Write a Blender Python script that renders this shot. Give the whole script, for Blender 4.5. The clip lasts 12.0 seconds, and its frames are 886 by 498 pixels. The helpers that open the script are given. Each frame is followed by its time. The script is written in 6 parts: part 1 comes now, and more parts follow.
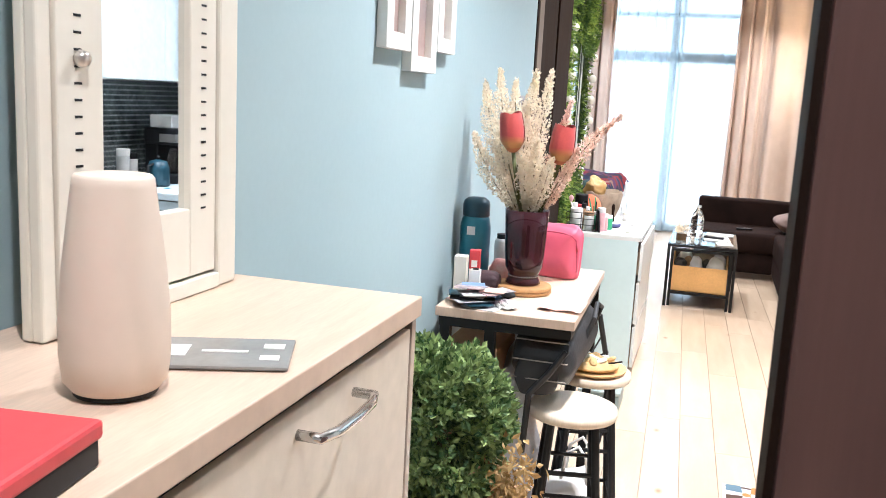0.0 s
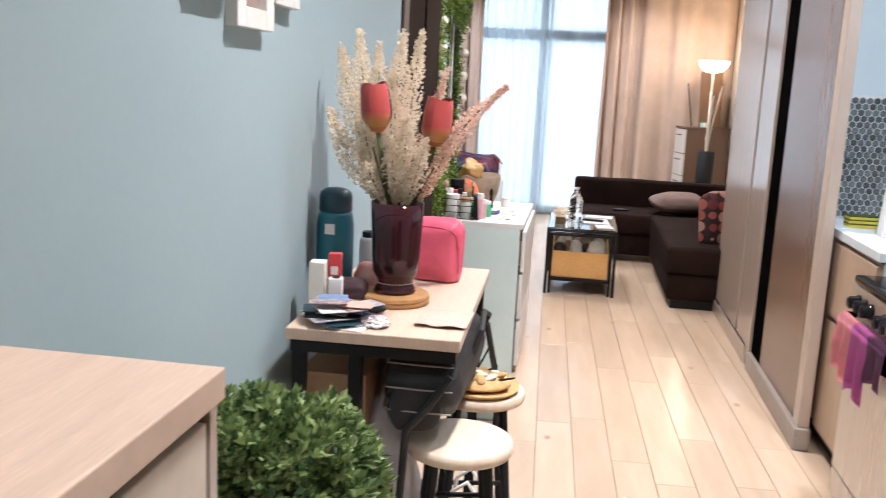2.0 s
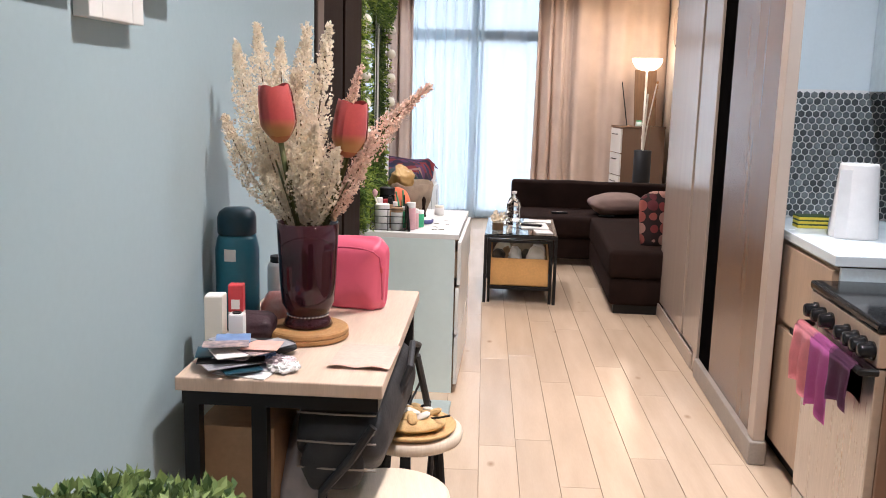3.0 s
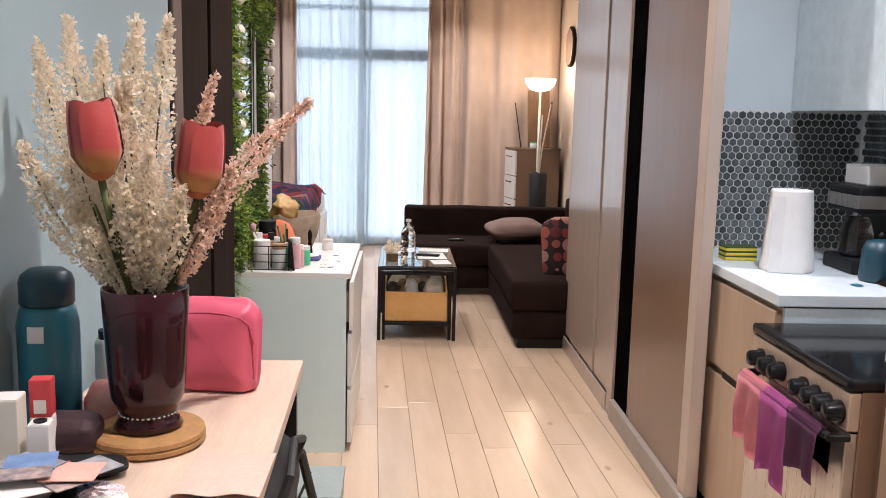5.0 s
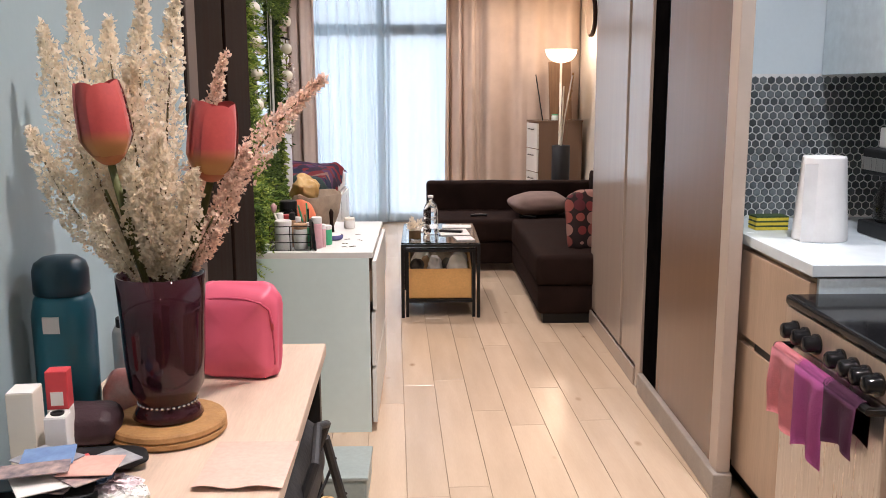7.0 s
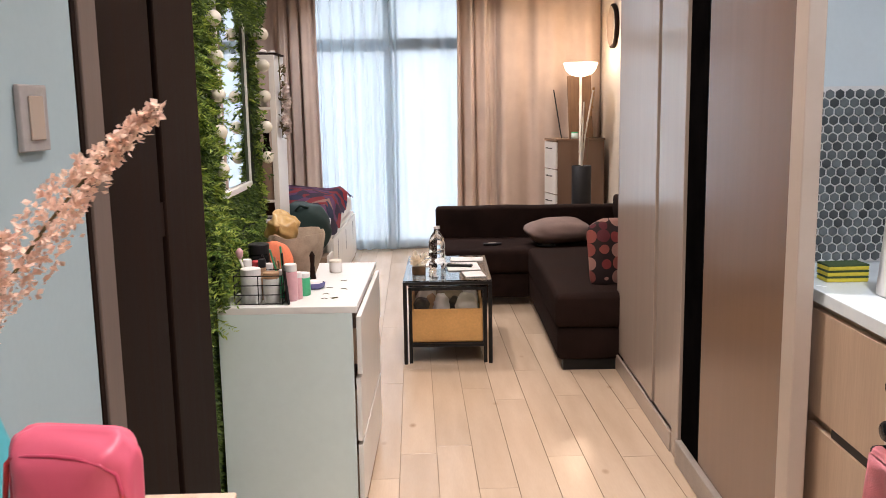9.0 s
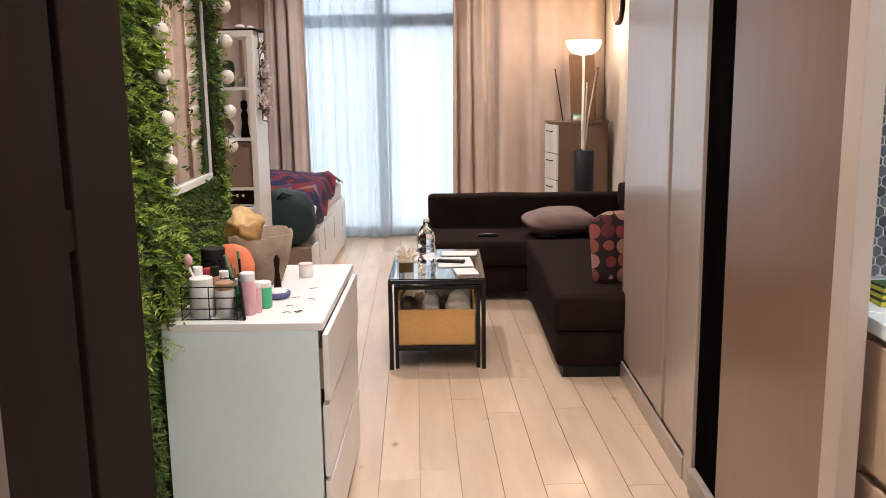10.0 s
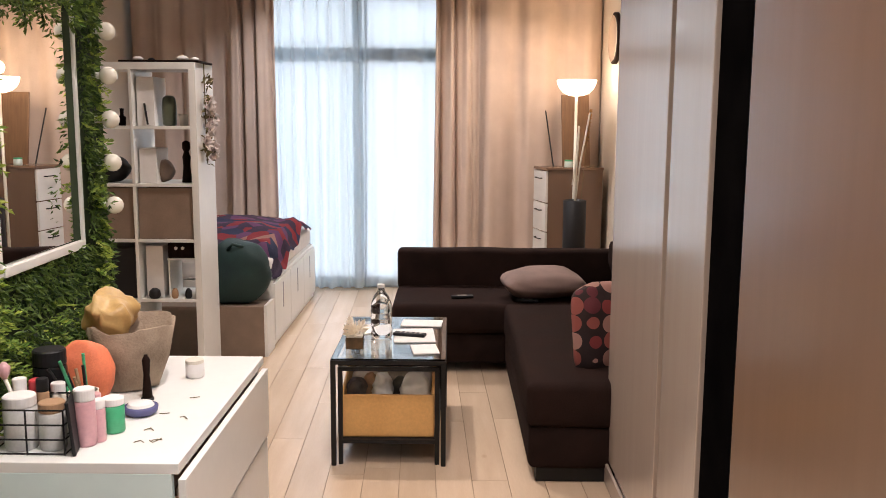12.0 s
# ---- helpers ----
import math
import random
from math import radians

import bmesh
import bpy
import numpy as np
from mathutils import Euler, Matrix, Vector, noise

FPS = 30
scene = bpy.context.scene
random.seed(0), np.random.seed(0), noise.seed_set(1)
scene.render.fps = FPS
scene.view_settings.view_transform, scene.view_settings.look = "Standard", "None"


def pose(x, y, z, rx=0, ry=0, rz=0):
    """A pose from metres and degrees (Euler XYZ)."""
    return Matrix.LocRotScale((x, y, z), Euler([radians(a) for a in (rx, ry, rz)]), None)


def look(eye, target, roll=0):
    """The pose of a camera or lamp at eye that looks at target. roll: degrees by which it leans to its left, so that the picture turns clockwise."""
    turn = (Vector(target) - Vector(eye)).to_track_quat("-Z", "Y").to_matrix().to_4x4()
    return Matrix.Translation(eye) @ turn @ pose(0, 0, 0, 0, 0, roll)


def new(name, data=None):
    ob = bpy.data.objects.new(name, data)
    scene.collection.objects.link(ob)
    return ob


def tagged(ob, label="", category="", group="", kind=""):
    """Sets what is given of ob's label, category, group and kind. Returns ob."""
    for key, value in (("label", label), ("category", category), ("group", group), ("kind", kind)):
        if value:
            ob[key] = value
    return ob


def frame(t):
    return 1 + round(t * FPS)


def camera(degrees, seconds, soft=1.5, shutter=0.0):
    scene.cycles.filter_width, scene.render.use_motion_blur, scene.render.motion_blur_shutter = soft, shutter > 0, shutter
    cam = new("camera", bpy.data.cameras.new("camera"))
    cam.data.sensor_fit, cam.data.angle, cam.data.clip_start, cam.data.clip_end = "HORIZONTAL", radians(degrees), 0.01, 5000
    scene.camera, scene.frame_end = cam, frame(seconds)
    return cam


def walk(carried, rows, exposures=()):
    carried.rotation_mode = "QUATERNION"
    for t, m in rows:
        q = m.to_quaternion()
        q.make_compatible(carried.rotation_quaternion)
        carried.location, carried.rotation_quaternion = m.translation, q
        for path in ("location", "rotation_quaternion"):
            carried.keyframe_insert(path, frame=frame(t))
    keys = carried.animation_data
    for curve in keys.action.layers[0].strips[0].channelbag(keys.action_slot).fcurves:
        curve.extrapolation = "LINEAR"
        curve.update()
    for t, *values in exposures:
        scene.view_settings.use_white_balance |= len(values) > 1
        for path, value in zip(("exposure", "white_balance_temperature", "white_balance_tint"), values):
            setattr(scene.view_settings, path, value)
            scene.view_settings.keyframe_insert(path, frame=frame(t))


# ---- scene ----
from mathutils.bvhtree import BVHTree

cam = camera(53.0, 12.0, 0.9, 0.22)
PATH = [
    (0, (0.399, 0.22, 1.532), (-0.166, 2.108, 1.189), 3.0),
    (0.5, (0.371, 0.342, 1.51), (-0.206, 2.218, 1.128), 2.3),
    (0.6, (0.37, 0.357, 1.511), (-0.209, 2.232, 1.123), 2.2),
    (1, (0.345, 0.458, 1.491), (-0.234, 2.329, 1.088), 2.2),
    (1.5, (0.305, 0.59, 1.497), (-0.154, 2.498, 1.11), 2.3),
    (2, (0.304, 0.716, 1.495), (0.018, 2.661, 1.129), 2.7),
    (2.2, (0.302, 0.783, 1.499), (0.127, 2.743, 1.14), 3.1),
    (2.5, (0.311, 0.889, 1.478), (0.168, 2.851, 1.116), 1.6),
    (3, (0.307, 1.014, 1.488), (0.154, 2.976, 1.135), 1.5),
    (3.5, (0.321, 1.162, 1.512), (0.324, 3.136, 1.196), 2.5),
    (3.7, (0.317, 1.227, 1.511), (0.4, 3.202, 1.212), 2.5),
    (5.3, (0.268, 1.523, 1.477), (0.347, 3.499, 1.177), 1.0),
    (5.5, (0.275, 1.53, 1.48), (0.343, 3.499, 1.133), 0.7),
    (6, (0.278, 1.521, 1.483), (0.329, 3.481, 1.09), 0.2),
    (6.5, (0.272, 1.516, 1.475), (0.321, 3.483, 1.115), 0.1),
    (8.5, (0.332, 1.973, 1.492), (0.33, 3.942, 1.144), -1.2),
    (9, (0.374, 2.185, 1.494), (0.365, 4.159, 1.174), -1.0),
    (9.5, (0.409, 2.429, 1.501), (0.395, 4.393, 1.125), -0.7),
    (10, (0.436, 2.635, 1.509), (0.424, 4.601, 1.142), -0.8),
    (10.5, (0.455, 2.844, 1.522), (0.461, 4.811, 1.157), -0.1),
    (11, (0.522, 3.017, 1.527), (0.523, 4.989, 1.19), 0.0),
    (11.5, (0.608, 3.206, 1.554), (0.595, 5.181, 1.243), 0.2),
    (12, (0.648, 3.383, 1.555), (0.63, 5.362, 1.263), 0.3),
]
walk(cam, [(t, look(eye, target, roll)) for t, eye, target, roll in PATH],
     [(0.0, 0.92, 5700, 11), (1.5, 0.48, 5900, 15), (3.0, 0.16, 6150, 19), (6.0, -0.02, 6350, 21), (12.0, 0.02, 6650, 21)])

# light -------------------------------------------------------------------
world = bpy.data.worlds.new("overcast sky")
scene.world = world
world.use_nodes = True
wn, wl = world.node_tree.nodes, world.node_tree.links
sky = wn.new("ShaderNodeTexSky")
sky.sky_type, sky.sun_disc, sky.sun_elevation, sky.sun_rotation = "NISHITA", False, radians(50), radians(200)
wl.new(sky.outputs["Color"], wn["Background"].inputs["Color"])
wn["Background"].inputs["Strength"].default_value = 0.15


# ceiling spots, all unseen: corridor, kitchen, dressing niche; living room ones added as fill
NEUTRAL, COOL = (1.0, 0.94, 0.86), (0.88, 0.95, 1.0)
SPOTS = [(0.46, 0.32, 15, NEUTRAL), (0.60, 2.50, 32, NEUTRAL), (1.5, 3.75, 19, COOL), (0.45, 4.85, 28, NEUTRAL), (0.5, 6.5, 15, NEUTRAL), (-0.1, 8.0, 22, NEUTRAL), (-0.6, 10.2, 22, COOL), (1.0, 10.2, 22, NEUTRAL)]
for sx, sy, w, hue in SPOTS:
    d = bpy.data.lights.new("ceiling_spot_light", "AREA")
    d.shape, d.size, d.energy, d.color, d.spread = "DISK", 0.09, w, hue, radians(120)
    new("ceiling_spot_light", d).matrix_basis = look((sx, sy, 3.025), (sx, sy, 0))

# materials ---------------------------------------------------------------
def mat(name, c1, c2=None, rough=0.5, metal=0.0, scale=8.0, fine=0.0, bump=0.0, stretch=(1, 1, 1), rnd=0.0, mid=0.5, spec=0.5, sheen=0.0, amp=0.14):
    """Noise between two colours, a second finer grain, fine relief; rnd varies the brightness from object to object."""
    m = bpy.data.materials.new(name)
    m.use_nodes = True
    n, l = m.node_tree.nodes, m.node_tree.links
    b = n["Principled BSDF"]
    b.inputs["Roughness"].default_value, b.inputs["Metallic"].default_value = rough, metal
    b.inputs["Specular IOR Level"].default_value = spec
    b.inputs["Sheen Weight"].default_value = sheen
    c2 = c2 or tuple(v * 0.86 for v in c1)
    co = n.new("ShaderNodeTexCoord")
    mp = n.new("ShaderNodeMapping")
    mp.inputs["Scale"].default_value = stretch
    l.new(co.outputs["Object"], mp.inputs["Vector"])
    if rnd:
        own = n.new("ShaderNodeObjectInfo")
        sh_ = n.new("ShaderNodeVectorMath")
        sh_.operation, sh_.inputs[1].default_value = "SCALE", (1, 1, 1)
        sh_.inputs[0].default_value, ad = (37.0, 53.0, 11.0), n.new("ShaderNodeVectorMath")
        l.new(own.outputs["Random"], sh_.inputs["Scale"])
        l.new(co.outputs["Object"], ad.inputs[0]), l.new(sh_.outputs["Vector"], ad.inputs[1])
        l.new(ad.outputs["Vector"], mp.inputs["Vector"])
    t = n.new("ShaderNodeTexNoise")
    t.inputs["Scale"].default_value, t.inputs["Detail"].default_value = scale, 6
    l.new(mp.outputs["Vector"], t.inputs["Vector"])
    r = n.new("ShaderNodeValToRGB")
    r.color_ramp.elements[0].position, r.color_ramp.elements[1].position = mid - 0.2, mid + 0.2
    r.color_ramp.elements[0].color, r.color_ramp.elements[1].color = (*c2, 1), (*c1, 1)
    l.new(t.outputs["Fac"], r.inputs["Fac"])
    out = r.outputs["Color"]
    g = n.new("ShaderNodeTexNoise")
    g.inputs["Scale"].default_value, g.inputs["Detail"].default_value = fine or scale * 9, 4
    l.new(mp.outputs["Vector"], g.inputs["Vector"])
    h = n.new("ShaderNodeHueSaturation")
    mr = n.new("ShaderNodeMapRange")
    mr.inputs["To Min"].default_value, mr.inputs["To Max"].default_value = 1 - amp, 1 + amp
    l.new(g.outputs["Fac"], mr.inputs["Value"])
    val = mr.outputs["Result"]
    if rnd:
        oi = n.new("ShaderNodeObjectInfo")
        m2 = n.new("ShaderNodeMapRange")
        m2.inputs["To Min"].default_value, m2.inputs["To Max"].default_value = 1 - rnd, 1 + rnd
        l.new(oi.outputs["Random"], m2.inputs["Value"])
        mu = n.new("ShaderNodeMath")
        mu.operation = "MULTIPLY"
        l.new(val, mu.inputs[0]), l.new(m2.outputs["Result"], mu.inputs[1])
        val = mu.outputs["Value"]
    l.new(val, h.inputs["Value"])
    l.new(out, h.inputs["Color"])
    l.new(h.outputs["Color"], b.inputs["Base Color"])
    rr = n.new("ShaderNodeMapRange")
    rr.inputs["To Min"].default_value, rr.inputs["To Max"].default_value = rough * 0.85, min(rough * 1.2, 1)
    l.new(t.outputs["Fac"], rr.inputs["Value"])
    l.new(rr.outputs["Result"], b.inputs["Roughness"])
    if bump:
        bp = n.new("ShaderNodeBump")
        bp.inputs["Strength"].default_value, bp.inputs["Distance"].default_value = bump, 0.004
        l.new(g.outputs["Fac"], bp.inputs["Height"])
        l.new(bp.outputs["Normal"], b.inputs["Normal"])
    return m


def leaf_mat(name, c1, c2, through_light=0.3):
    """Leaves that vary from one to the next and let some light through."""
    m = mat(name, c1, c2, rough=0.55, scale=30)
    n, l = m.node_tree.nodes, m.node_tree.links
    b = n["Principled BSDF"]
    geo = n.new("ShaderNodeNewGeometry")
    r = n.new("ShaderNodeValToRGB")
    r.color_ramp.elements[0].color, r.color_ramp.elements[1].color = (*c2, 1), (*c1, 1)
    l.new(geo.outputs["Random Per Island"], r.inputs["Fac"])
    l.new(r.outputs["Color"], b.inputs["Base Color"])
    tr = n.new("ShaderNodeBsdfTranslucent")
    l.new(r.outputs["Color"], tr.inputs["Color"])
    mx = n.new("ShaderNodeMixShader")
    mx.inputs["Fac"].default_value = through_light
    l.new(b.outputs["BSDF"], mx.inputs[1]), l.new(tr.outputs["BSDF"], mx.inputs[2])
    l.new(mx.outputs["Shader"], n["Material Output"].inputs["Surface"])
    return m


def glow(name, colour, strength):
    m = bpy.data.materials.new(name)
    m.use_nodes = True
    b = m.node_tree.nodes["Principled BSDF"]
    b.inputs["Base Color"].default_value = (*colour, 1)
    b.inputs["Emission Color"].default_value = (*colour, 1)
    b.inputs["Emission Strength"].default_value = strength
    return m


def glass(name, colour, rough=0.02, see=1.0, ior=1.45):
    m = bpy.data.materials.new(name)
    m.use_nodes = True
    b = m.node_tree.nodes["Principled BSDF"]
    b.inputs["Base Color"].default_value = (*colour, 1)
    b.inputs["Roughness"].default_value, b.inputs["IOR"].default_value = rough, ior
    b.inputs["Transmission Weight"].default_value = see
    return m


def sheer_mat():
    """Thin white voile: part gap, part cloth that glows when lit from behind."""
    m = bpy.data.materials.new("white voile")
    m.use_nodes = True
    n, l = m.node_tree.nodes, m.node_tree.links
    for x in list(n):
        if x.type != "OUTPUT_MATERIAL":
            n.remove(x)
    tp, tl, df = n.new("ShaderNodeBsdfTransparent"), n.new("ShaderNodeBsdfTranslucent"), n.new("ShaderNodeBsdfDiffuse")
    for s in (tl, df):
        s.inputs["Color"].default_value = (0.72, 0.80, 0.845, 1)
    a, b = n.new("ShaderNodeMixShader"), n.new("ShaderNodeMixShader")
    a.inputs["Fac"].default_value, b.inputs["Fac"].default_value = 0.35, 0.63
    l.new(tl.outputs[0], a.inputs[1]), l.new(df.outputs[0], a.inputs[2])
    l.new(tp.outputs[0], b.inputs[1]), l.new(a.outputs[0], b.inputs[2])
    l.new(b.outputs[0], n["Material Output"].inputs["Surface"])
    return m


WALL_BLUE = mat("pale blue wall paint", (0.345, 0.445, 0.47), (0.315, 0.412, 0.442), 0.7, scale=1.3, fine=60, bump=0.05, amp=0.03)
WALL_CREAM = mat("cream wall paint", (0.74, 0.66, 0.56), (0.70, 0.62, 0.52), 0.7, scale=1.5, fine=60, bump=0.05, amp=0.03)
WALL_WHITE = mat("white wall paint", (0.78, 0.78, 0.76), None, 0.7, scale=1.5, fine=60, bump=0.05, amp=0.03)
CEIL = mat("white ceiling paint", (0.80, 0.80, 0.78), None, 0.85, scale=2, fine=80, bump=0.05, amp=0.03)
PLANK = mat("pale oak laminate", (0.61, 0.465, 0.335), (0.54, 0.405, 0.285), 0.22, scale=2.0, fine=30, stretch=(6, 0.8, 1), rnd=0.07, amp=0.05, spec=0.6)
def knots(m):
    """A few brown knots scattered over the boards, none on most of them."""
    n, l = m.node_tree.nodes, m.node_tree.links
    b = n["Principled BSDF"]
    src = b.inputs["Base Color"].links[0].from_socket
    geo = n.new("ShaderNodeNewGeometry")
    mp = n.new("ShaderNodeMapping")
    mp.inputs["Scale"].default_value = (4.3, 2.5, 1)
    v = n.new("ShaderNodeTexVoronoi")
    v.inputs["Scale"].default_value, v.inputs["Randomness"].default_value = 1.0, 1.0
    l.new(geo.outputs["Position"], mp.inputs["Vector"]), l.new(mp.outputs["Vector"], v.inputs["Vector"])
    r = n.new("ShaderNodeValToRGB")
    r.color_ramp.elements[0].position, r.color_ramp.elements[0].color = 0.02, (1, 1, 1, 1)
    r.color_ramp.elements[1].position, r.color_ramp.elements[1].color = 0.085, (0, 0, 0, 1)
    l.new(v.outputs["Distance"], r.inputs["Fac"])
    k = n.new("ShaderNodeMath")
    k.operation, k.inputs[1].default_value = "MULTIPLY", 0.62
    l.new(r.outputs["Color"], k.inputs[0])
    mx = n.new("ShaderNodeMix")
    mx.data_type = "RGBA"
    mx.inputs[7].default_value = (0.25, 0.13, 0.06, 1)
    l.new(k.outputs["Value"], mx.inputs[0]), l.new(src, mx.inputs[6]), l.new(mx.outputs[2], b.inputs["Base Color"])


knots(PLANK)
JOINT = mat("brown floor joint", (0.36, 0.25, 0.16), None, 0.8)
WHITE = mat("white lacquered board", (0.78, 0.78, 0.75), (0.72, 0.72, 0.69), 0.35, scale=4, amp=0.03)
CREAMW = mat("cream painted wood", (0.76, 0.72, 0.63), (0.70, 0.65, 0.56), 0.5, scale=6, bump=0.05, amp=0.03)
# Sage: cool light coloured onto the dresser side, and the paint of a tin.
SAGE = mat("sage cool-light tint and tin paint", (0.69, 0.82, 0.80), (0.65, 0.78, 0.76), 0.4, scale=4, amp=0.03)
POSTPAINT = mat("warm grey post paint", (0.52, 0.42, 0.345), (0.47, 0.375, 0.30), 0.45, scale=5, amp=0.03)
TOPWOOD = mat("pale ash board", (0.64, 0.485, 0.375), (0.55, 0.41, 0.31), 0.45, scale=4, stretch=(10, 1, 1), bump=0.05)
KITWOOD = mat("beige wood veneer", (0.50, 0.36, 0.25), (0.42, 0.295, 0.20), 0.35, scale=3, stretch=(6, 6, 0.5), bump=0.03)
GREYWOOD = mat("taupe wood veneer", (0.182, 0.106, 0.067), (0.172, 0.100, 0.063), 0.24, spec=0.7, scale=2.5, stretch=(8, 8, 0.4), amp=0.02)
PALEWOOD = mat("satin greige board", (0.40, 0.325, 0.27), (0.385, 0.31, 0.258), 0.19, spec=1.0, scale=2, stretch=(6, 6, 0.4), amp=0.03)
DARKWOOD = mat("dark wenge wood", (0.019, 0.0098, 0.007), (0.0095, 0.005, 0.0036), 0.6, spec=0.06, scale=3, stretch=(10, 10, 0.5), bump=0.06)
BLACK = mat("black painted metal", (0.010, 0.0095, 0.0095), (0.006, 0.006, 0.006), 0.45, spec=0.3, scale=20)
BLACKGLASS = mat("black hob glass", (0.010, 0.010, 0.011), None, 0.10, spec=0.25, scale=9)
RUBBER = mat("matt black plastic", (0.012, 0.012, 0.013), None, 0.5, spec=0.3, scale=20)
STEEL = mat("brushed steel", (0.62, 0.58, 0.54), (0.5, 0.47, 0.44), 0.28, 0.9, scale=5, stretch=(1, 30, 1))
CHROME = mat("chrome", (0.8, 0.8, 0.8), None, 0.12, 1.0)
MIRROR = mat("mirror glass", (0.88, 0.9, 0.9), (0.87, 0.89, 0.89), 0.005, 1.0, amp=0.0)
SOFA = mat("dark brown upholstery", (0.027, 0.0155, 0.013), (0.016, 0.0095, 0.008), 0.85, spec=0.05, scale=6, fine=220, bump=0.35)
DRAPE = mat("beige drape cloth", (0.62, 0.49, 0.40), (0.54, 0.42, 0.34), 0.85, scale=5, fine=250, bump=0.2, sheen=0.1)
SHEER = sheer_mat()
FERN = leaf_mat("fresh fern leaves", (0.44, 0.54, 0.09), (0.10, 0.22, 0.03))
IVY = leaf_mat("ivy leaves", (0.17, 0.27, 0.05), (0.018, 0.055, 0.012))
BOXLEAF = leaf_mat("topiary leaves", (0.36, 0.47, 0.17), (0.03, 0.085, 0.026), 0.25)
PLUME = leaf_mat("cream plume", (0.96, 0.90, 0.79), (0.91, 0.81, 0.66), 0.55)
PLUME_PINK = leaf_mat("blush plume", (0.93, 0.74, 0.62), (0.82, 0.58, 0.46), 0.4)
STEM = mat("dry stem", (0.16, 0.13, 0.05), (0.09, 0.07, 0.03), 0.7, scale=30)
TULIP = mat("red tulip petal", (0.46, 0.06, 0.05), (0.36, 0.035, 0.035), 0.55, scale=20, sheen=0.2)
def petal_ramp(m):
    """Yellow at the foot of the petal, red above."""
    n, l = m.node_tree.nodes, m.node_tree.links
    b = n["Principled BSDF"]
    src = b.inputs["Base Color"].links[0].from_socket
    co, sp, r, mx = n.new("ShaderNodeTexCoord"), n.new("ShaderNodeSeparateXYZ"), n.new("ShaderNodeValToRGB"), n.new("ShaderNodeMix")
    mx.data_type = "RGBA"
    r.color_ramp.elements[0].position, r.color_ramp.elements[0].color = 0.14, (0, 0, 0, 1)
    r.color_ramp.elements[1].position, r.color_ramp.elements[1].color = 0.36, (1, 1, 1, 1)
    mx.inputs[6].default_value = (0.46, 0.20, 0.05, 1)
    l.new(co.outputs["Generated"], sp.inputs["Vector"]), l.new(sp.outputs["Z"], r.inputs["Fac"])
    l.new(r.outputs["Color"], mx.inputs[0]), l.new(src, mx.inputs[7]), l.new(mx.outputs[2], b.inputs["Base Color"])


petal_ramp(TULIP)
TULIP_BASE = mat("yellow tulip base", (0.46, 0.19, 0.05), (0.38, 0.09, 0.04), 0.55, scale=20)
PURPLEGLASS = glass("dark purple glass", (0.06, 0.014, 0.022), 0.03, 0.5)
CORK = mat("cork board", (0.42, 0.22, 0.08), (0.30, 0.15, 0.05), 0.7, scale=40, fine=200, bump=0.3)
PINK = mat("pink vinyl", (0.72, 0.13, 0.20), (0.64, 0.10, 0.17), 0.42, scale=6, bump=0.05, amp=0.03)
RED = mat("red card", (0.62, 0.06, 0.07), None, 0.45, scale=9)
TEAL = mat("teal painted steel", (0.03, 0.20, 0.27), (0.025, 0.15, 0.21), 0.35, scale=8, amp=0.03)
NAVY = mat("dark navy plastic", (0.010, 0.05, 0.075), None, 0.4)
CYAN = mat("cyan plastic", (0.08, 0.42, 0.48), None, 0.4)
PAPER = mat("white paper", (0.78, 0.76, 0.74), (0.70, 0.68, 0.66), 0.8, scale=12, amp=0.03)
PAPERBLUE = mat("blue printed paper", (0.20, 0.32, 0.52), (0.12, 0.2, 0.4), 0.6, scale=30)
PAPERPINK = mat("pink paper", (0.72, 0.44, 0.36), (0.66, 0.38, 0.31), 0.7, scale=12)
CARD = mat("brown cardboard", (0.40, 0.25, 0.14), (0.34, 0.20, 0.11), 0.8, scale=8, bump=0.05)
TANBOX = mat("tan storage board", (0.74, 0.43, 0.155), (0.66, 0.37, 0.125), 0.6, scale=6, fine=90, bump=0.1)
CERAMIC = mat("matt cream ceramic", (0.72, 0.60, 0.50), (0.67, 0.55, 0.45), 0.5, scale=5, bump=0.05, amp=0.03)
TERRA = mat("terracotta", (0.50, 0.24, 0.13), (0.42, 0.19, 0.10), 0.7, scale=9, bump=0.1)
STOOLTOP = mat("pale stool wood", (0.74, 0.62, 0.48), (0.66, 0.53, 0.40), 0.45, scale=5, stretch=(10, 1, 1))
HEXTILE = mat("slate grey tile", (0.17, 0.19, 0.19), (0.09, 0.105, 0.11), 0.22, scale=14, rnd=0.45)
GROUT = mat("pale grout", (0.80, 0.80, 0.78), None, 0.85, scale=30)
QUARTZ = mat("white quartz worktop", (0.72, 0.79, 0.81), (0.67, 0.74, 0.765), 0.25, scale=12, amp=0.03)
TOWELPINK = mat("pink terry towel", (0.80, 0.28, 0.30), None, 0.9, scale=30, fine=300, bump=0.5, sheen=0.03)
TOWELMAG = mat("magenta terry towel", (0.50, 0.10, 0.30), None, 0.9, scale=30, fine=300, bump=0.5, sheen=0.03)
TOWELDARK = mat("dark plum towel", (0.10, 0.02, 0.06), None, 0.9, scale=30, fine=300, bump=0.5, sheen=0.03)
GREYPLINTH = mat("grey stone plinth", (0.36, 0.31, 0.265), (0.29, 0.25, 0.215), 0.45, scale=12)
LAMPGLASS = glow("lit opal lamp glass", (1.0, 0.84, 0.62), 6.0)
BULB = mat("opal white bulb", (0.86, 0.82, 0.70), None, 0.25, scale=6, amp=0.03)
CLEARGLASS = glass("clear glass", (0.93, 0.97, 0.97), 0.02)


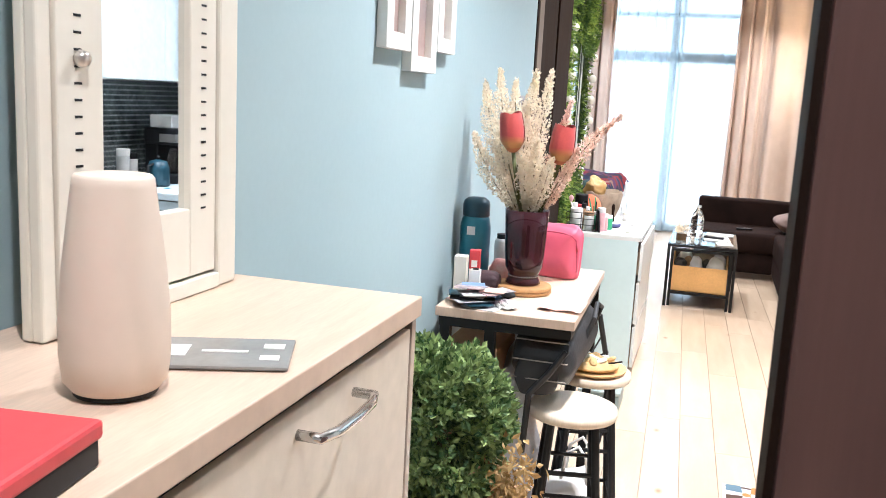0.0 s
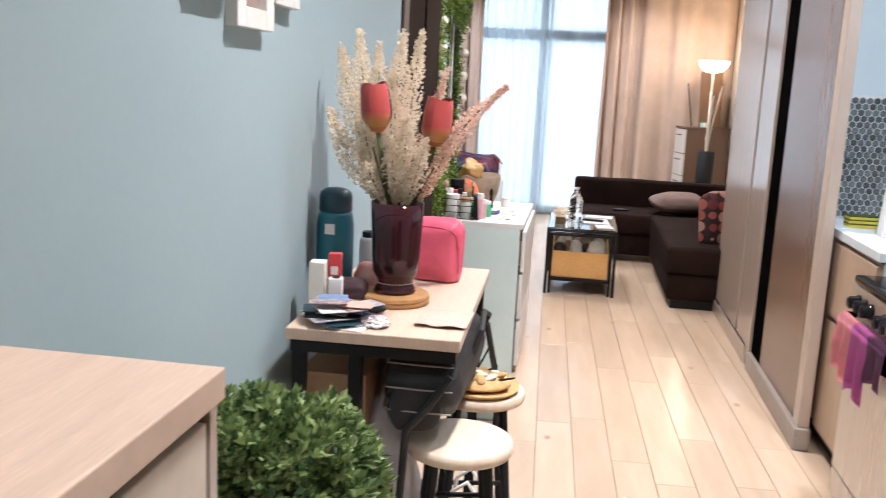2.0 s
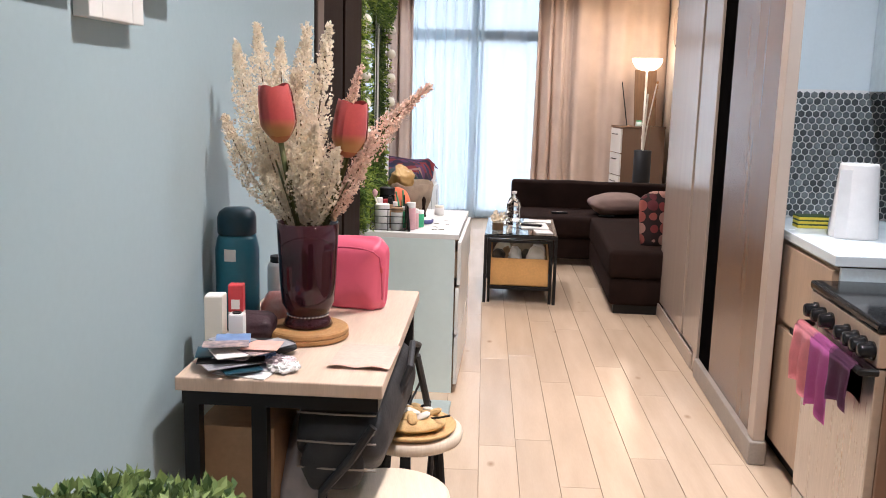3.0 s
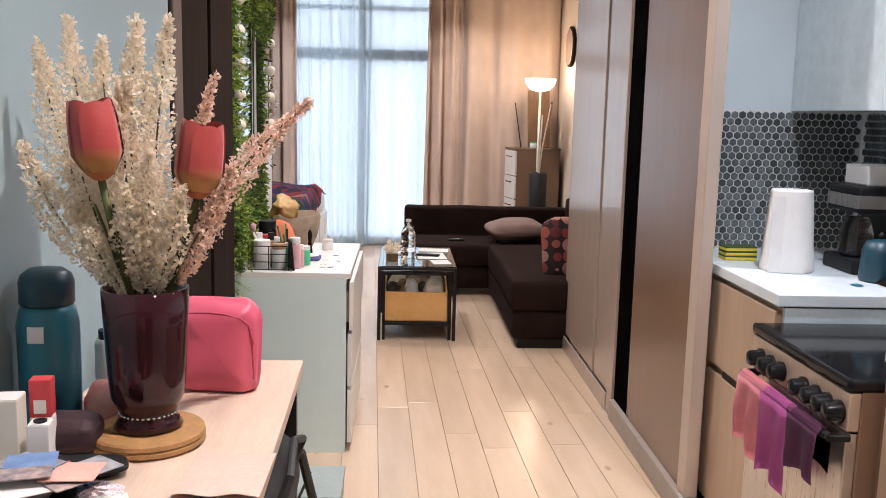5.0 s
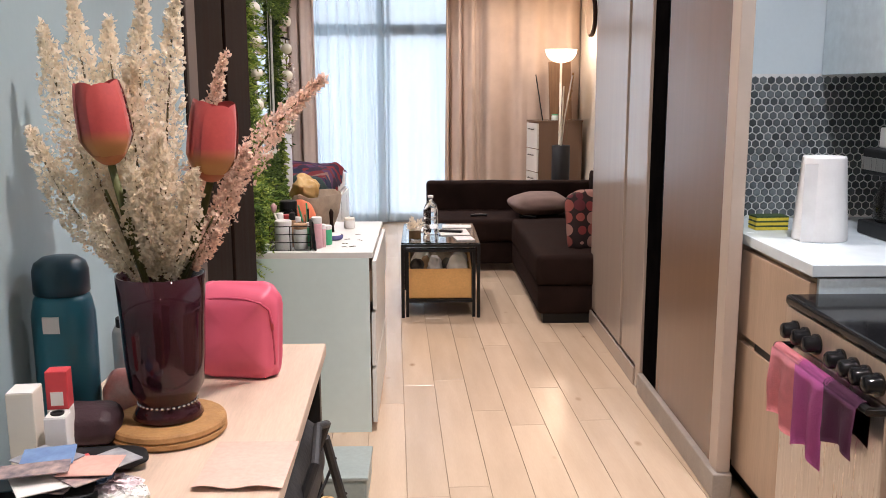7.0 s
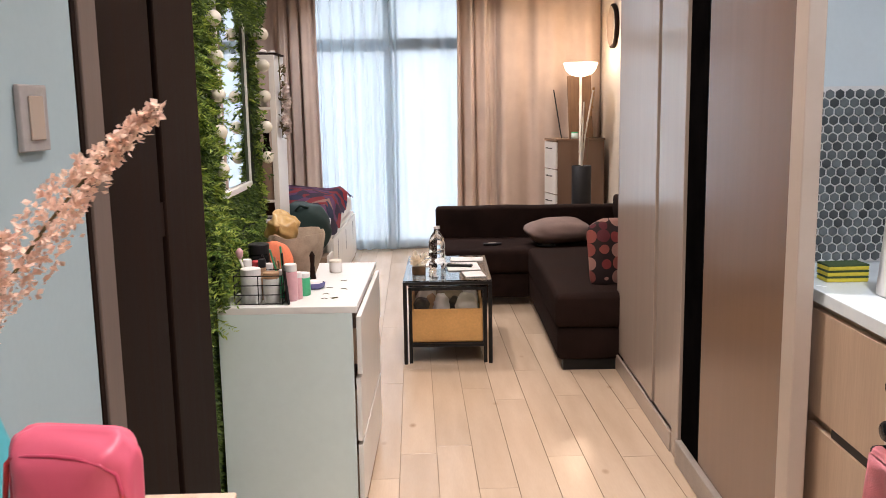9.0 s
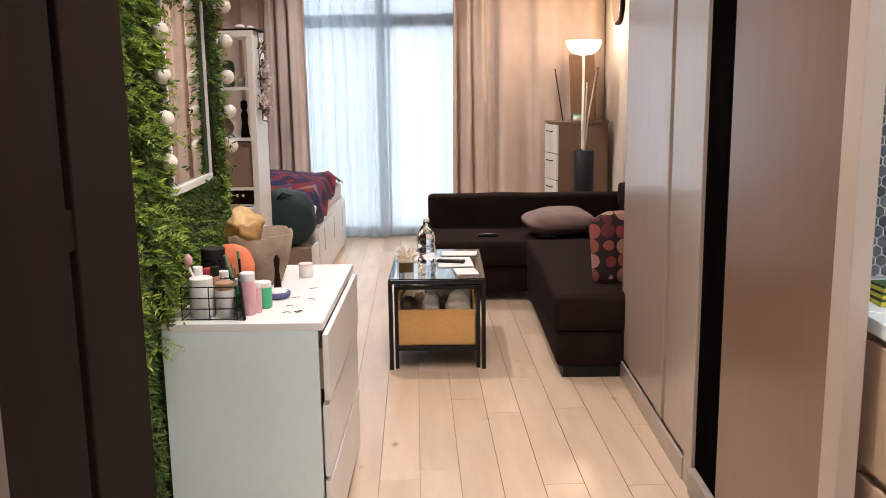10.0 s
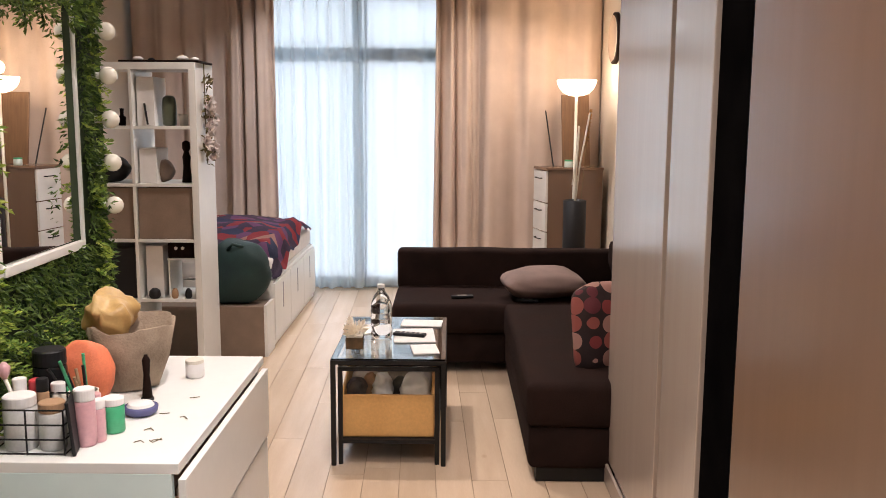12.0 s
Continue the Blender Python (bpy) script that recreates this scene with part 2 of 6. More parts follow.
# mesh helpers ------------------------------------------------------------
def mesh_of(bm, name, smooth=False):
    me = bpy.data.meshes.new(name)
    bmesh.ops.recalc_face_normals(bm, faces=bm.faces[:])
    bm.to_mesh(me)
    bm.free()
    if smooth:
        me.shade_smooth()
    return me


def thing(name, loc=(0, 0, 0), turn=0.0, label="", category="", group="", kind=""):
    e = new(name)
    e.empty_display_size = 0.05
    e.matrix_basis = pose(*loc, 0, 0, turn)
    return tagged(e, label, category, group, kind)


def part(name, bm, material, parent, label="", smooth=False):
    ob = new(name, bm if isinstance(bm, bpy.types.Mesh) else mesh_of(bm, name, smooth))
    if not ob.data.materials:
        ob.data.materials.append(material)
    ob.parent = parent
    return tagged(ob, label)


def solid(name, bm, material, label="", category="", kind="", group="", smooth=False):
    ob = new(name, mesh_of(bm, name, smooth))
    ob.data.materials.append(material)
    return tagged(ob, label, category, group, kind)


def box(x0, x1, y0, y1, z0, z1, bev=0.0, seg=2, bm=None):
    b = bmesh.new()
    bmesh.ops.create_cube(b, size=1, matrix=Matrix.Translation(((x0 + x1) / 2, (y0 + y1) / 2, (z0 + z1) / 2)) @ Matrix.Diagonal((x1 - x0, y1 - y0, z1 - z0, 1)))
    if bev:
        bmesh.ops.bevel(b, geom=b.edges[:], offset=bev, segments=seg, affect="EDGES", profile=0.5)
    return join(bm, b)


def join(bm, b):
    if bm is None:
        return b
    me = bpy.data.meshes.new("tmp")
    b.to_mesh(me)
    b.free()
    bm.from_mesh(me)
    bpy.data.meshes.remove(me)
    return bm


def lathe(profile, seg=32, centre=(0, 0, 0), bm=None):
    """A turned body from (radius, height) pairs."""
    b = bm or bmesh.new()
    rings = []
    for r, z in profile:
        rings.append([b.verts.new((centre[0] + max(r, 1e-4) * math.cos(2 * math.pi * i / seg), centre[1] + max(r, 1e-4) * math.sin(2 * math.pi * i / seg), centre[2] + z)) for i in range(seg)])
    for a, c in zip(rings, rings[1:]):
        for i in range(seg):
            b.faces.new((a[i], a[(i + 1) % seg], c[(i + 1) % seg], c[i]))
    b.faces.new(rings[0][::-1]), b.faces.new(rings[-1])
    return b


def tube(points, r, seg=8, bm=None, taper=1.0):
    """A round bar along a line of points."""
    b = bm or bmesh.new()
    pts = [Vector(p) for p in points]
    rings = []
    for i, p in enumerate(pts):
        d = (pts[min(i + 1, len(pts) - 1)] - pts[max(i - 1, 0)]).normalized()
        u = d.orthogonal().normalized()
        if i and rings:
            u = (last - d * last.dot(d)).normalized()
        last = u
        v = d.cross(u)
        rr = r * (1 + (taper - 1) * i / max(len(pts) - 1, 1))
        rings.append([b.verts.new(p + rr * (math.cos(2 * math.pi * k / seg) * u + math.sin(2 * math.pi * k / seg) * v)) for k in range(seg)])
    for a, c in zip(rings, rings[1:]):
        for k in range(seg):
            b.faces.new((a[k], a[(k + 1) % seg], c[(k + 1) % seg], c[k]))
    b.faces.new(rings[0][::-1]), b.faces.new(rings[-1])
    return b


def pillow(sx, sy, sz, m=None, p=0.55, seed=0, bm=None):
    """A stuffed cushion: pinched edges, full middle, a few creases."""
    b = bmesh.new()
    bmesh.ops.create_uvsphere(b, u_segments=36, v_segments=20, radius=1)
    for v in b.verts:
        x, y, z = v.co
        f = lambda a: math.copysign(abs(a) ** p, a)
        w = noise.noise(Vector((x * 2 + seed, y * 2, z * 2))) * 0.06
        v.co = (f(x) * sx / 2 * (1 + w), f(y) * sy / 2 * (1 + w), z * sz / 2 * (1 - 0.35 * max(abs(f(x)), abs(f(y))) ** 4) * (1 + 2 * w))
    if m is not None:
        bmesh.ops.transform(b, matrix=m, verts=b.verts)
    return join(bm, b)


def leaves(name, places, size, material, parent=None, label="", spread=0.5, slim=0.55, seed=1):
    """Many small folded leaves as one mesh; places: N x 6 array of points and directions."""
    rng = np.random.default_rng(seed)
    n = len(places)
    p, d = places[:, :3], places[:, 3:] + rng.normal(0, spread, (n, 3))
    d /= np.linalg.norm(d, axis=1)[:, None] + 1e-9
    u = np.cross(d, rng.normal(0, 1, (n, 3)))
    u /= np.linalg.norm(u, axis=1)[:, None] + 1e-9
    w = np.cross(d, u)
    s = (size * rng.uniform(0.6, 1.3, n))[:, None]
    mid = p + d * s * 0.5
    v = np.stack([p, mid + u * s * slim * 0.5 + w * s * 0.12, p + d * s, mid - u * s * slim * 0.5 + w * s * 0.12], 1).reshape(-1, 3)
    i = np.arange(n)[:, None] * 4
    f = np.concatenate([i + np.array([[0, 1, 2]]), i + np.array([[0, 2, 3]])])
    me = bpy.data.meshes.new(name)
    me.from_pydata(v.tolist(), [], f.tolist())
    me.materials.append(material)
    ob = new(name, me)
    if parent:
        ob.parent = parent
    return tagged(ob, label)


def folds(x0, x1, y, z0, z1, depth, wave, seed, thick=0.004, flare=0.0, nx=None):
    """A hanging cloth with uneven pleats, along x at y."""
    b = bmesh.new()
    nx = nx or int(abs(x1 - x0) / wave * 10)
    nz = 14
    rng = random.Random(seed)
    ph = [rng.uniform(0, 6.28) for _ in range(6)]
    grid = []
    for side in (0, 1):
        rows = []
        for j in range(nz + 1):
            k = j / nz
            row = []
            for i in range(nx + 1):
                s = i / nx
                a = 2 * math.pi * abs(x1 - x0) / wave * s
                d = math.sin(a + ph[0] + 0.7 * math.sin(a * 0.31 + ph[1])) + 0.45 * math.sin(2.1 * a + ph[2] + k * 0.7) + 0.4 * math.sin(0.43 * a + ph[3])
                xx = x0 + (x1 - x0) * s + 0.012 * math.sin(a + ph[4] + k * 2) + flare * (1 - k) * (s - 0.5)
                row.append(b.verts.new((xx, y + depth * d * (0.75 + 0.35 * (1 - k)) + side * thick, z0 + (z1 - z0) * k)))
            rows.append(row)
        grid.append(rows)
    for rows in grid:
        for r0, r1 in zip(rows, rows[1:]):
            for i in range(nx):
                b.faces.new((r0[i], r0[i + 1], r1[i + 1], r1[i]))
    f, g = grid
    for i in range(nx):
        b.faces.new((f[0][i], f[0][i + 1], g[0][i + 1], g[0][i])), b.faces.new((f[-1][i], f[-1][i + 1], g[-1][i + 1], g[-1][i]))
    for j in range(nz):
        b.faces.new((f[j][0], f[j + 1][0], g[j + 1][0], g[j][0])), b.faces.new((f[j][-1], f[j + 1][-1], g[j + 1][-1], g[j][-1]))
    return b


# structure ---------------------------------------------------------------
H = 3.05          # ceiling height
XL, XR = -0.38, 1.33   # corridor walls
XW, XE, YN = -2.2, 1.95, 11.45  # living room walls
YB = -1.3         # wall behind the entrance


def wall(name, x0, x1, y0, y1, z0, z1, m, label):
    return solid(name, box(x0, x1, y0, y1, z0, z1), m, label, "wall", "structure")


wall("wall_west_corridor", XL - 0.2, XL, YB, 4.028, 0, H, WALL_BLUE, "pale blue painted corridor wall")
wall("wall_west_niche", -0.7, -0.5, 4.95, 6.30, 0, H, WALL_BLUE, "painted wall behind the ivy and the mirror")
wall("wall_west_return", XW, -0.7, 6.1, 6.30, 0, H, WALL_CREAM, "cream painted wall of the living room")
wall("wall_west_room", XW - 0.2, XW, 6.1, YN + 0.2, 0, H, WALL_CREAM, "cream painted side wall of the living room")
wall("wall_back", XL - 0.2, 2.3, YB - 0.2, YB, 0, H, WALL_WHITE, "white painted wall behind the entrance")
wall("wall_east_entrance", 2.1, 2.3, YB, 5.0, 0, H, WALL_WHITE, "white painted wall behind the kitchen")
wall("wall_kitchen_end", 1.386, 2.1, 5.003, 5.2, 0, H, mat("cool white wall paint", (0.70, 0.785, 0.81), None, 0.7, scale=1.5, fine=60, bump=0.05, amp=0.03), "white wall at the end of the kitchen worktop")
wall("wall_east_panel", XR + 0.031, XR + 0.2, 5.68, 7.10, 0, H, WALL_CREAM, "cream wall behind the greige panels")
wall("wall_east_step", XR + 0.2, XE + 0.2, 6.87, 7.012, 0, H, WALL_CREAM, "cream wall stepping out behind the sofa")
wall("wall_east_room", XE, XE + 0.2, 7.012, YN + 0.2, 0, H, WALL_CREAM, "cream painted wall beside the sofa")
# window wall with its opening
WX0, WX1, WZ1 = -1.15, 0.75, 2.97
wall("wall_north_west", XW, WX0, YN, YN + 0.2, 0, H, WALL_CREAM, "cream wall beside the window")
wall("wall_north_east", WX1, XE, YN, YN + 0.2, 0, H, WALL_CREAM, "cream wall beside the window")
wall("wall_north_top", WX0, WX1, YN, YN + 0.2, WZ1, H, WALL_CREAM, "cream wall above the window")
wall("floor", -0.72, 2.3, YB - 0.2, YN + 0.2, -0.12, -0.009, JOINT, "pale oak laminate floor boards")
wall("floor_beside_bed", XW - 0.2, -0.72, 5.9, YN + 0.2, -0.12, -0.009, JOINT, "pale oak laminate floor beside the daybed")
FLOOR = bpy.data.objects["floor"]
FLOOR["category"] = "floor"
c = solid("ceiling", box(XW - 0.2, 2.3, YB - 0.2, YN + 0.2, H + 0.002, H + 0.15), CEIL, "white painted ceiling", "ceiling", "structure")

# window ------------------------------------------------------------------
win = thing("window_1", (0, YN, 0), 0, "tall grey-framed floor-length window with a transom", "window", kind="structure")
for nm, a in (("window_frame", (WX0, WX0 + 0.06, 0.02, 0.10, 0.0, WZ1)), ("window_frame", (WX1 - 0.06, WX1, 0.02, 0.10, 0.0, WZ1)), ("window_frame", (WX0, WX1, 0.02, 0.10, WZ1 - 0.06, WZ1)),
              ("transom", (WX0, WX1, 0.0, 0.12, 2.05, 2.17)), ("window_frame", (WX0, WX1, 0.02, 0.10, 0.0, 0.09)), ("transom", (WX0, WX1, 0.01, 0.11, 2.585, 2.63)), ("mullion", (-0.24, -0.16, 0.01, 0.11, 0.09, WZ1))):
    part(nm, box(*a, bev=0.004), mat("grey window frame", (0.42, 0.44, 0.46), None, 0.4) if "grey window frame" not in bpy.data.materials else bpy.data.materials["grey window frame"], win)
for a in ((WX0 + 0.06, -0.24, 0.06, 0.068, 0.09, 2.05), (-0.16, WX1 - 0.06, 0.06, 0.068, 0.09, 2.05), (WX0 + 0.06, -0.24, 0.06, 0.068, 2.17, 2.91), (-0.16, WX1 - 0.06, 0.06, 0.068, 2.17, 2.91)):
    pane = part("pane", box(*a), CLEARGLASS, win)
    pane.visible_shadow = False
back = solid("backdrop", box(-14, 14, 24, 24.1, -6, 16), glow("pale daylight haze", (0.86, 0.955, 1.0), 2.85), "bright pale daylight outside the window", "sky", "structure")

for nm, a, seed in (("sheer_curtain", (-1.05, -0.10), 3), ("sheer_curtain", (-0.14, 0.70), 9)):
    cu = solid(nm, folds(*a, 11.31 if seed == 3 else 11.40, 0.03, 3.0, 0.050 if seed == 3 else 0.022, 0.115 if seed == 3 else 0.24, seed, 0.002), SHEER, "sheer white voile curtain hanging to the floor", "curtain", group="sheer curtains", smooth=True)
for a, y, seed, wv, dp in (((-2.15, -1.15), 11.24, 4, 0.20, 0.03), ((-1.24, -0.88), 11.16, 5, 0.125, 0.058), ((0.50, 0.88), 11.16, 6, 0.135, 0.055), ((0.86, 1.92), 11.22, 8, 0.36, 0.042)):
    dp_ = thing("drape", (0, 0, 0), 0, "beige floor-length drape in soft pleats", "curtain", "beige drapes")
    part("cloth", folds(*a, y, 0.02, 2.96, dp, wv, seed, 0.006, 0.04), DRAPE, dp_, smooth=True)
    part("heading", folds(*a, y, 2.955, 3.005, dp * 1.1, wv, seed, 0.010, 0.0), DRAPE, dp_, smooth=True)
rod = solid("curtain_track", box(-2.15, 1.92, 11.10, 11.36, 3.0, 3.045, 0.004), WHITE, "white curtain track under the ceiling", "curtain track")

# east side: panels, door gap, post ---------------------------------------
for y0, y1 in ((5.83, 6.17), (6.30, 7.10)):
    solid("wall_panel", box(XR, XR + 0.03, y0, y1, 0.10, H, 0.002), PALEWOOD, "satin greige wall panel beside the door", "wall panel", "structure")
solid("wall_panel_joint", box(XR + 0.014, XR + 0.03, 6.172, 6.20, 0.10, H), GREYWOOD, "brown joint strip between two wall panels", "trim", "structure")
solid("wall_panel_strip", box(XR - 0.006, XR + 0.03, 6.202, 6.298, 0.10, H, 0.003), PALEWOOD, "narrow raised greige strip between two wall panels", "trim", "structure")
solid("door_frame", box(XR - 0.008, XR + 0.05, 5.722, 5.828, 0.0, H, 0.004), PALEWOOD, "pale upright frame beside the dark door gap", "door frame", "structure")
solid("baseboard", box(XR - 0.014, XR - 0.001, 5.83, 7.105, 0.0, 0.09, 0.003), PALEWOOD, "greige baseboard under the panels", "baseboard", "structure")
# Near-flush black box carries the shade of the open gap beside the door.
solid("door_gap", box(XR + 0.006, XR + 0.06, 5.467, 5.72, 0.10, H), mat("matt black gap shade", (0.0022, 0.002, 0.002), (0.005, 0.0045, 0.0045), 0.7, spec=0.0, scale=6), "near-flush black strip standing for the dark of the open door gap", "door", "structure")
dr = thing("door_1", (0, 0, 0), 0, "tall taupe wood veneer door leaf, closed", "door", kind="structure")
part("leaf", box(XR + 0.004, XR + 0.042, 4.668, 5.465, 0.10, H, 0.003), GREYWOOD, dr)
solid("plinth", box(XR - 0.02, XR + 0.05, 4.55, 5.72, 0.0, 0.10, 0.006), GREYPLINTH, "grey stone plinth along the door", "plinth", "structure")
solid("door_post", box(XR - 0.004, XR + 0.045, 4.565, 4.655, 0.10, H, 0.004), POSTPAINT, "pale cream upright post at the kitchen corner", "post", "structure")
wall("wall_behind_door", XR + 0.09, XR + 0.2, 5.2, 5.68, 0, H, WALL_WHITE, "plain wall closing the space behind the door")
wall("wall_post_core", XR + 0.044, XR + 0.054, 4.66, 5.2, 0, H, WALL_WHITE, "plain wall behind the door leaf")

# west side: dark wood panelling at the niche
pn = thing("dark_panelling", (0, 0, 0), 0, "dark wenge wood wardrobe side with a brown edge strip", "panelling", kind="structure")
part("edge_post", box(-0.55, -0.377, 4.03, 4.052, 0, H, 0.002), DARKWOOD, pn)
part("edge_strip", box(-0.55, -0.372, 4.053, 4.150, 0, H, 0.003), mat("brown edge banding", (0.15, 0.112, 0.093), (0.12, 0.088, 0.073), 0.5, scale=3, stretch=(10, 10, 0.5)), pn, "lighter brown edge strip")
part("panel", box(-0.55, -0.375, 4.151, 4.505, 0, H, 0.006), DARKWOOD, pn)
part("groove", box(-0.55, -0.40, 4.505, 4.545, 1.25, H), BLACK, pn, "black grip groove")
part("groove", box(-0.55, -0.40, 4.505, 4.545, 0.36, 1.16), BLACK, pn, "black grip groove")
for z0, z1 in ((0.0, 0.36), (1.16, 1.25)):
    part("groove_stop", box(-0.55, -0.382, 4.5055, 4.5445, z0, z1), DARKWOOD, pn)
part("panel", box(-0.55, -0.375, 4.545, 4.92, 0, H, 0.006), DARKWOOD, pn)

# large furniture ---------------------------------------------------------
# shoe cabinet by the entrance
sc = thing("shoe_cabinet", (0, 0, 0), 0, "pale ash topped cabinet with beige drawer fronts and bow handles", "cabinet")
part("top", box(XL + 0.003, 0.004, 0.20, 1.447, 1.205, 1.235, 0.002), TOPWOOD, sc, "pale ash top board")
part("body", box(XL + 0.003, -0.03, 0.21, 1.43, 0.0, 1.195), KITWOOD, sc)
# Dark strip added to deepen the shade under the overhanging top.
part("grip_rail", box(-0.0295, -0.014, 0.212, 1.426, 1.1895, 1.2045), RUBBER, sc, "dark strip set in the gap for its shade")
part("side_panel", box(XL + 0.003, -0.004, 1.43, 1.447, 0.0, 1.205, 0.001), PALEWOOD, sc)
SCFRONT = mat("beige laminate front", (0.66, 0.58, 0.48), (0.60, 0.52, 0.43), 0.4, scale=4)
for y0, y1 in ((0.21, 0.815), (0.82, 1.428)):
    for z0, z1 in ((0.06, 0.62), (0.625, 1.188)):
        f = part("drawer_front", box(-0.03, -0.006, y0, y1, z0, z1, 0.002), SCFRONT, sc)
        if z1 > 1:
            yc = (y0 + y1) / 2 + 0.012
            h = tube([(-0.006, yc - 0.078, 1.158), (0.022, yc - 0.078, 1.158), (0.03, yc - 0.05, 1.158), (0.032, yc, 1.158), (0.03, yc + 0.05, 1.158), (0.022, yc + 0.078, 1.158), (-0.006, yc + 0.078, 1.158)], 0.0065, 10)
            part("handle", h, CHROME, f, "brushed chrome bow handle", True)

# narrow table
tb = thing("bar_table", (0, 0, 0), 0, "narrow high table with pale wood top and black metal frame", "table")
TX0, TX1, TY0, TY1, TZ = -0.333, 0.071, 2.614, 3.43, 0.93
part("tabletop", box(TX0, TX1, TY0, TY1, TZ - 0.028, TZ, 0.003), TOPWOOD, tb, "pale ash tabletop")
for a in ((TX0 + 0.01, TX1 - 0.01, TY0 + 0.012, TY0 + 0.042), (TX0 + 0.01, TX1 - 0.01, TY1 - 0.042, TY1 - 0.012)):
    part("frame_rail", box(*a, TZ - 0.058, TZ - 0.028), BLACK, tb)
for a in ((TX0 + 0.01, TX0 + 0.04), (TX1 - 0.04, TX1 - 0.01)):
    part("frame_rail", box(*a, TY0 + 0.042, TY1 - 0.042, TZ - 0.058, TZ - 0.028), BLACK, tb)
for x in (TX0 + 0.012, TX1 - 0.042):
    for y in (TY0 + 0.014, TY1 - 0.044):
        if x < 0 or y > 3:
            part("leg", box(x, x + 0.03, y, y + 0.03, 0, TZ - 0.058), BLACK, tb)
part("middle_leg", box(-0.187, -0.157, TY0 + 0.014, TY0 + 0.044, 0, TZ - 0.058), BLACK, tb)

tb.matrix_basis = Matrix.Translation((-0.13, 2.72, 0)) @ Matrix.Rotation(radians(1.3), 4, "Z") @ Matrix.Translation((0.13, -2.72, 0))

# white dresser
ds = thing("dresser", (0, 0, 0), 0, "white chest of drawers with clutter on top", "dresser")
DY0, DY1 = 5.24, 6.13
part("top", box(-0.44, 0.052, DY0, DY1, 0.775, 0.80, 0.002), WHITE, ds)
# Near side panel takes its cool light as a sage tint.
part("side_panel", box(-0.44, 0.035, DY0, DY0 + 0.02, 0.0, 0.775, 0.001), SAGE, ds, "white side panel tinted sage for cool light")
part("side_panel", box(-0.44, 0.035, DY1 - 0.02, DY1, 0.0, 0.775, 0.001), WHITE, ds)
part("back_panel", box(-0.44, -0.43, DY0 + 0.02, DY1 - 0.02, 0.02, 0.775), WHITE, ds)
part("carcass", box(-0.43, 0.02, DY0 + 0.02, DY1 - 0.02, 0.02, 0.77), KITWOOD, ds)
for i, (z0, z1, x) in enumerate(((0.55, 0.762, 0.066), (0.30, 0.535, 0.060), (0.045, 0.285, 0.060))):
    part("drawer_front", box(x - 0.018, x, DY0 + 0.004, DY1 - 0.004, z0, z1, 0.002), WHITE, ds)
    part("drawer_box", box(0.021, x - 0.019, DY0 + 0.03, DY1 - 0.03, z0 + 0.03, z1 - 0.05), KITWOOD, ds)

# sofa
so = thing("corner_sofa", (0, 0, 0), 0, "dark brown upholstered corner sofa with a low back", "sofa")
def cushion_block(x0, x1, y0, y1, z0, z1, r=0.03):
    b = box(x0, x1, y0, y1, z0, z1, r, 4)
    bmesh.ops.subdivide_edges(b, edges=[e for e in b.edges if e.calc_length() > 0.25], cuts=5, use_grid_fill=True)
    for v in b.verts:
        v.co += Vector((0.006, 0.006, 0.008)) * noise.noise(v.co * 3.1)
    return b
part("base", cushion_block(0.985, 1.93, 7.03, 9.42, 0.06, 0.25), SOFA, so, smooth=True)
part("seat", cushion_block(0.975, 1.93, 7.02, 8.68, 0.245, 0.445, 0.035), SOFA, so, smooth=True)
part("base", cushion_block(0.29, 1.0, 8.70, 9.42, 0.06, 0.25), SOFA, so, smooth=True)
part("seat", cushion_block(0.285, 1.93, 8.68, 9.34, 0.245, 0.43, 0.04), SOFA, so, smooth=True)
part("backrest", cushion_block(0.285, 1.93, 9.30, 9.44, 0.40, 0.68, 0.035), SOFA, so, smooth=True)
part("side_backrest", cushion_block(1.80, 1.935, 7.10, 9.30, 0.40, 0.72, 0.035), SOFA, so, smooth=True)
part("front_plinth", box(1.02, 1.90, 7.045, 7.12, 0, 0.064, 0.006), BLACK, so)
for x, y in ((0.34, 9.36), (1.86, 9.36), (0.34, 8.76)):
    part("foot", box(x - 0.035, x + 0.035, y - 0.035, y + 0.035, 0, 0.065, 0.004), BLACK, so)

# coffee table with glass top
ct = thing("coffee_table", (0, 0, 0), 0, "black metal nesting table with a glass top and lower shelf", "table")
CX0, CX1, CY0, CY1, CZ = 0.115, 0.63, 7.20, 8.05, 0.49
for x in (CX0, CX1 - 0.022):
    for y in (CY0, CY1 - 0.022):
        part("leg", box(x, x + 0.022, y, y + 0.022, 0, CZ - 0.02, 0.002), BLACK, ct)
for a in ((CX0, CX1, CY0, CY0 + 0.022), (CX0, CX1, CY1 - 0.022, CY1), (CX0, CX0 + 0.022, CY0 + 0.022, CY1 - 0.022), (CX1 - 0.022, CX1, CY0 + 0.022, CY1 - 0.022)):
    part("rail", box(*a, CZ - 0.02, CZ - 0.001), BLACK, ct)
for a in ((CX0 + 0.03, CX1 - 0.03, CY0 + 0.022, CY0 + 0.04, 0.435, 0.452), (CX0 + 0.03, CX1 - 0.03, CY0 + 0.022, CY0 + 0.04, 0.098, 0.116)):
    part("inner_rail", box(*a), BLACK, ct)
for x in (CX0 + 0.03, CX1 - 0.05):
    for y in (CY0 + 0.022, CY1 - 0.06):
        part("inner_leg", box(x, x + 0.02, y, y + 0.02, 0, 0.452), BLACK, ct)
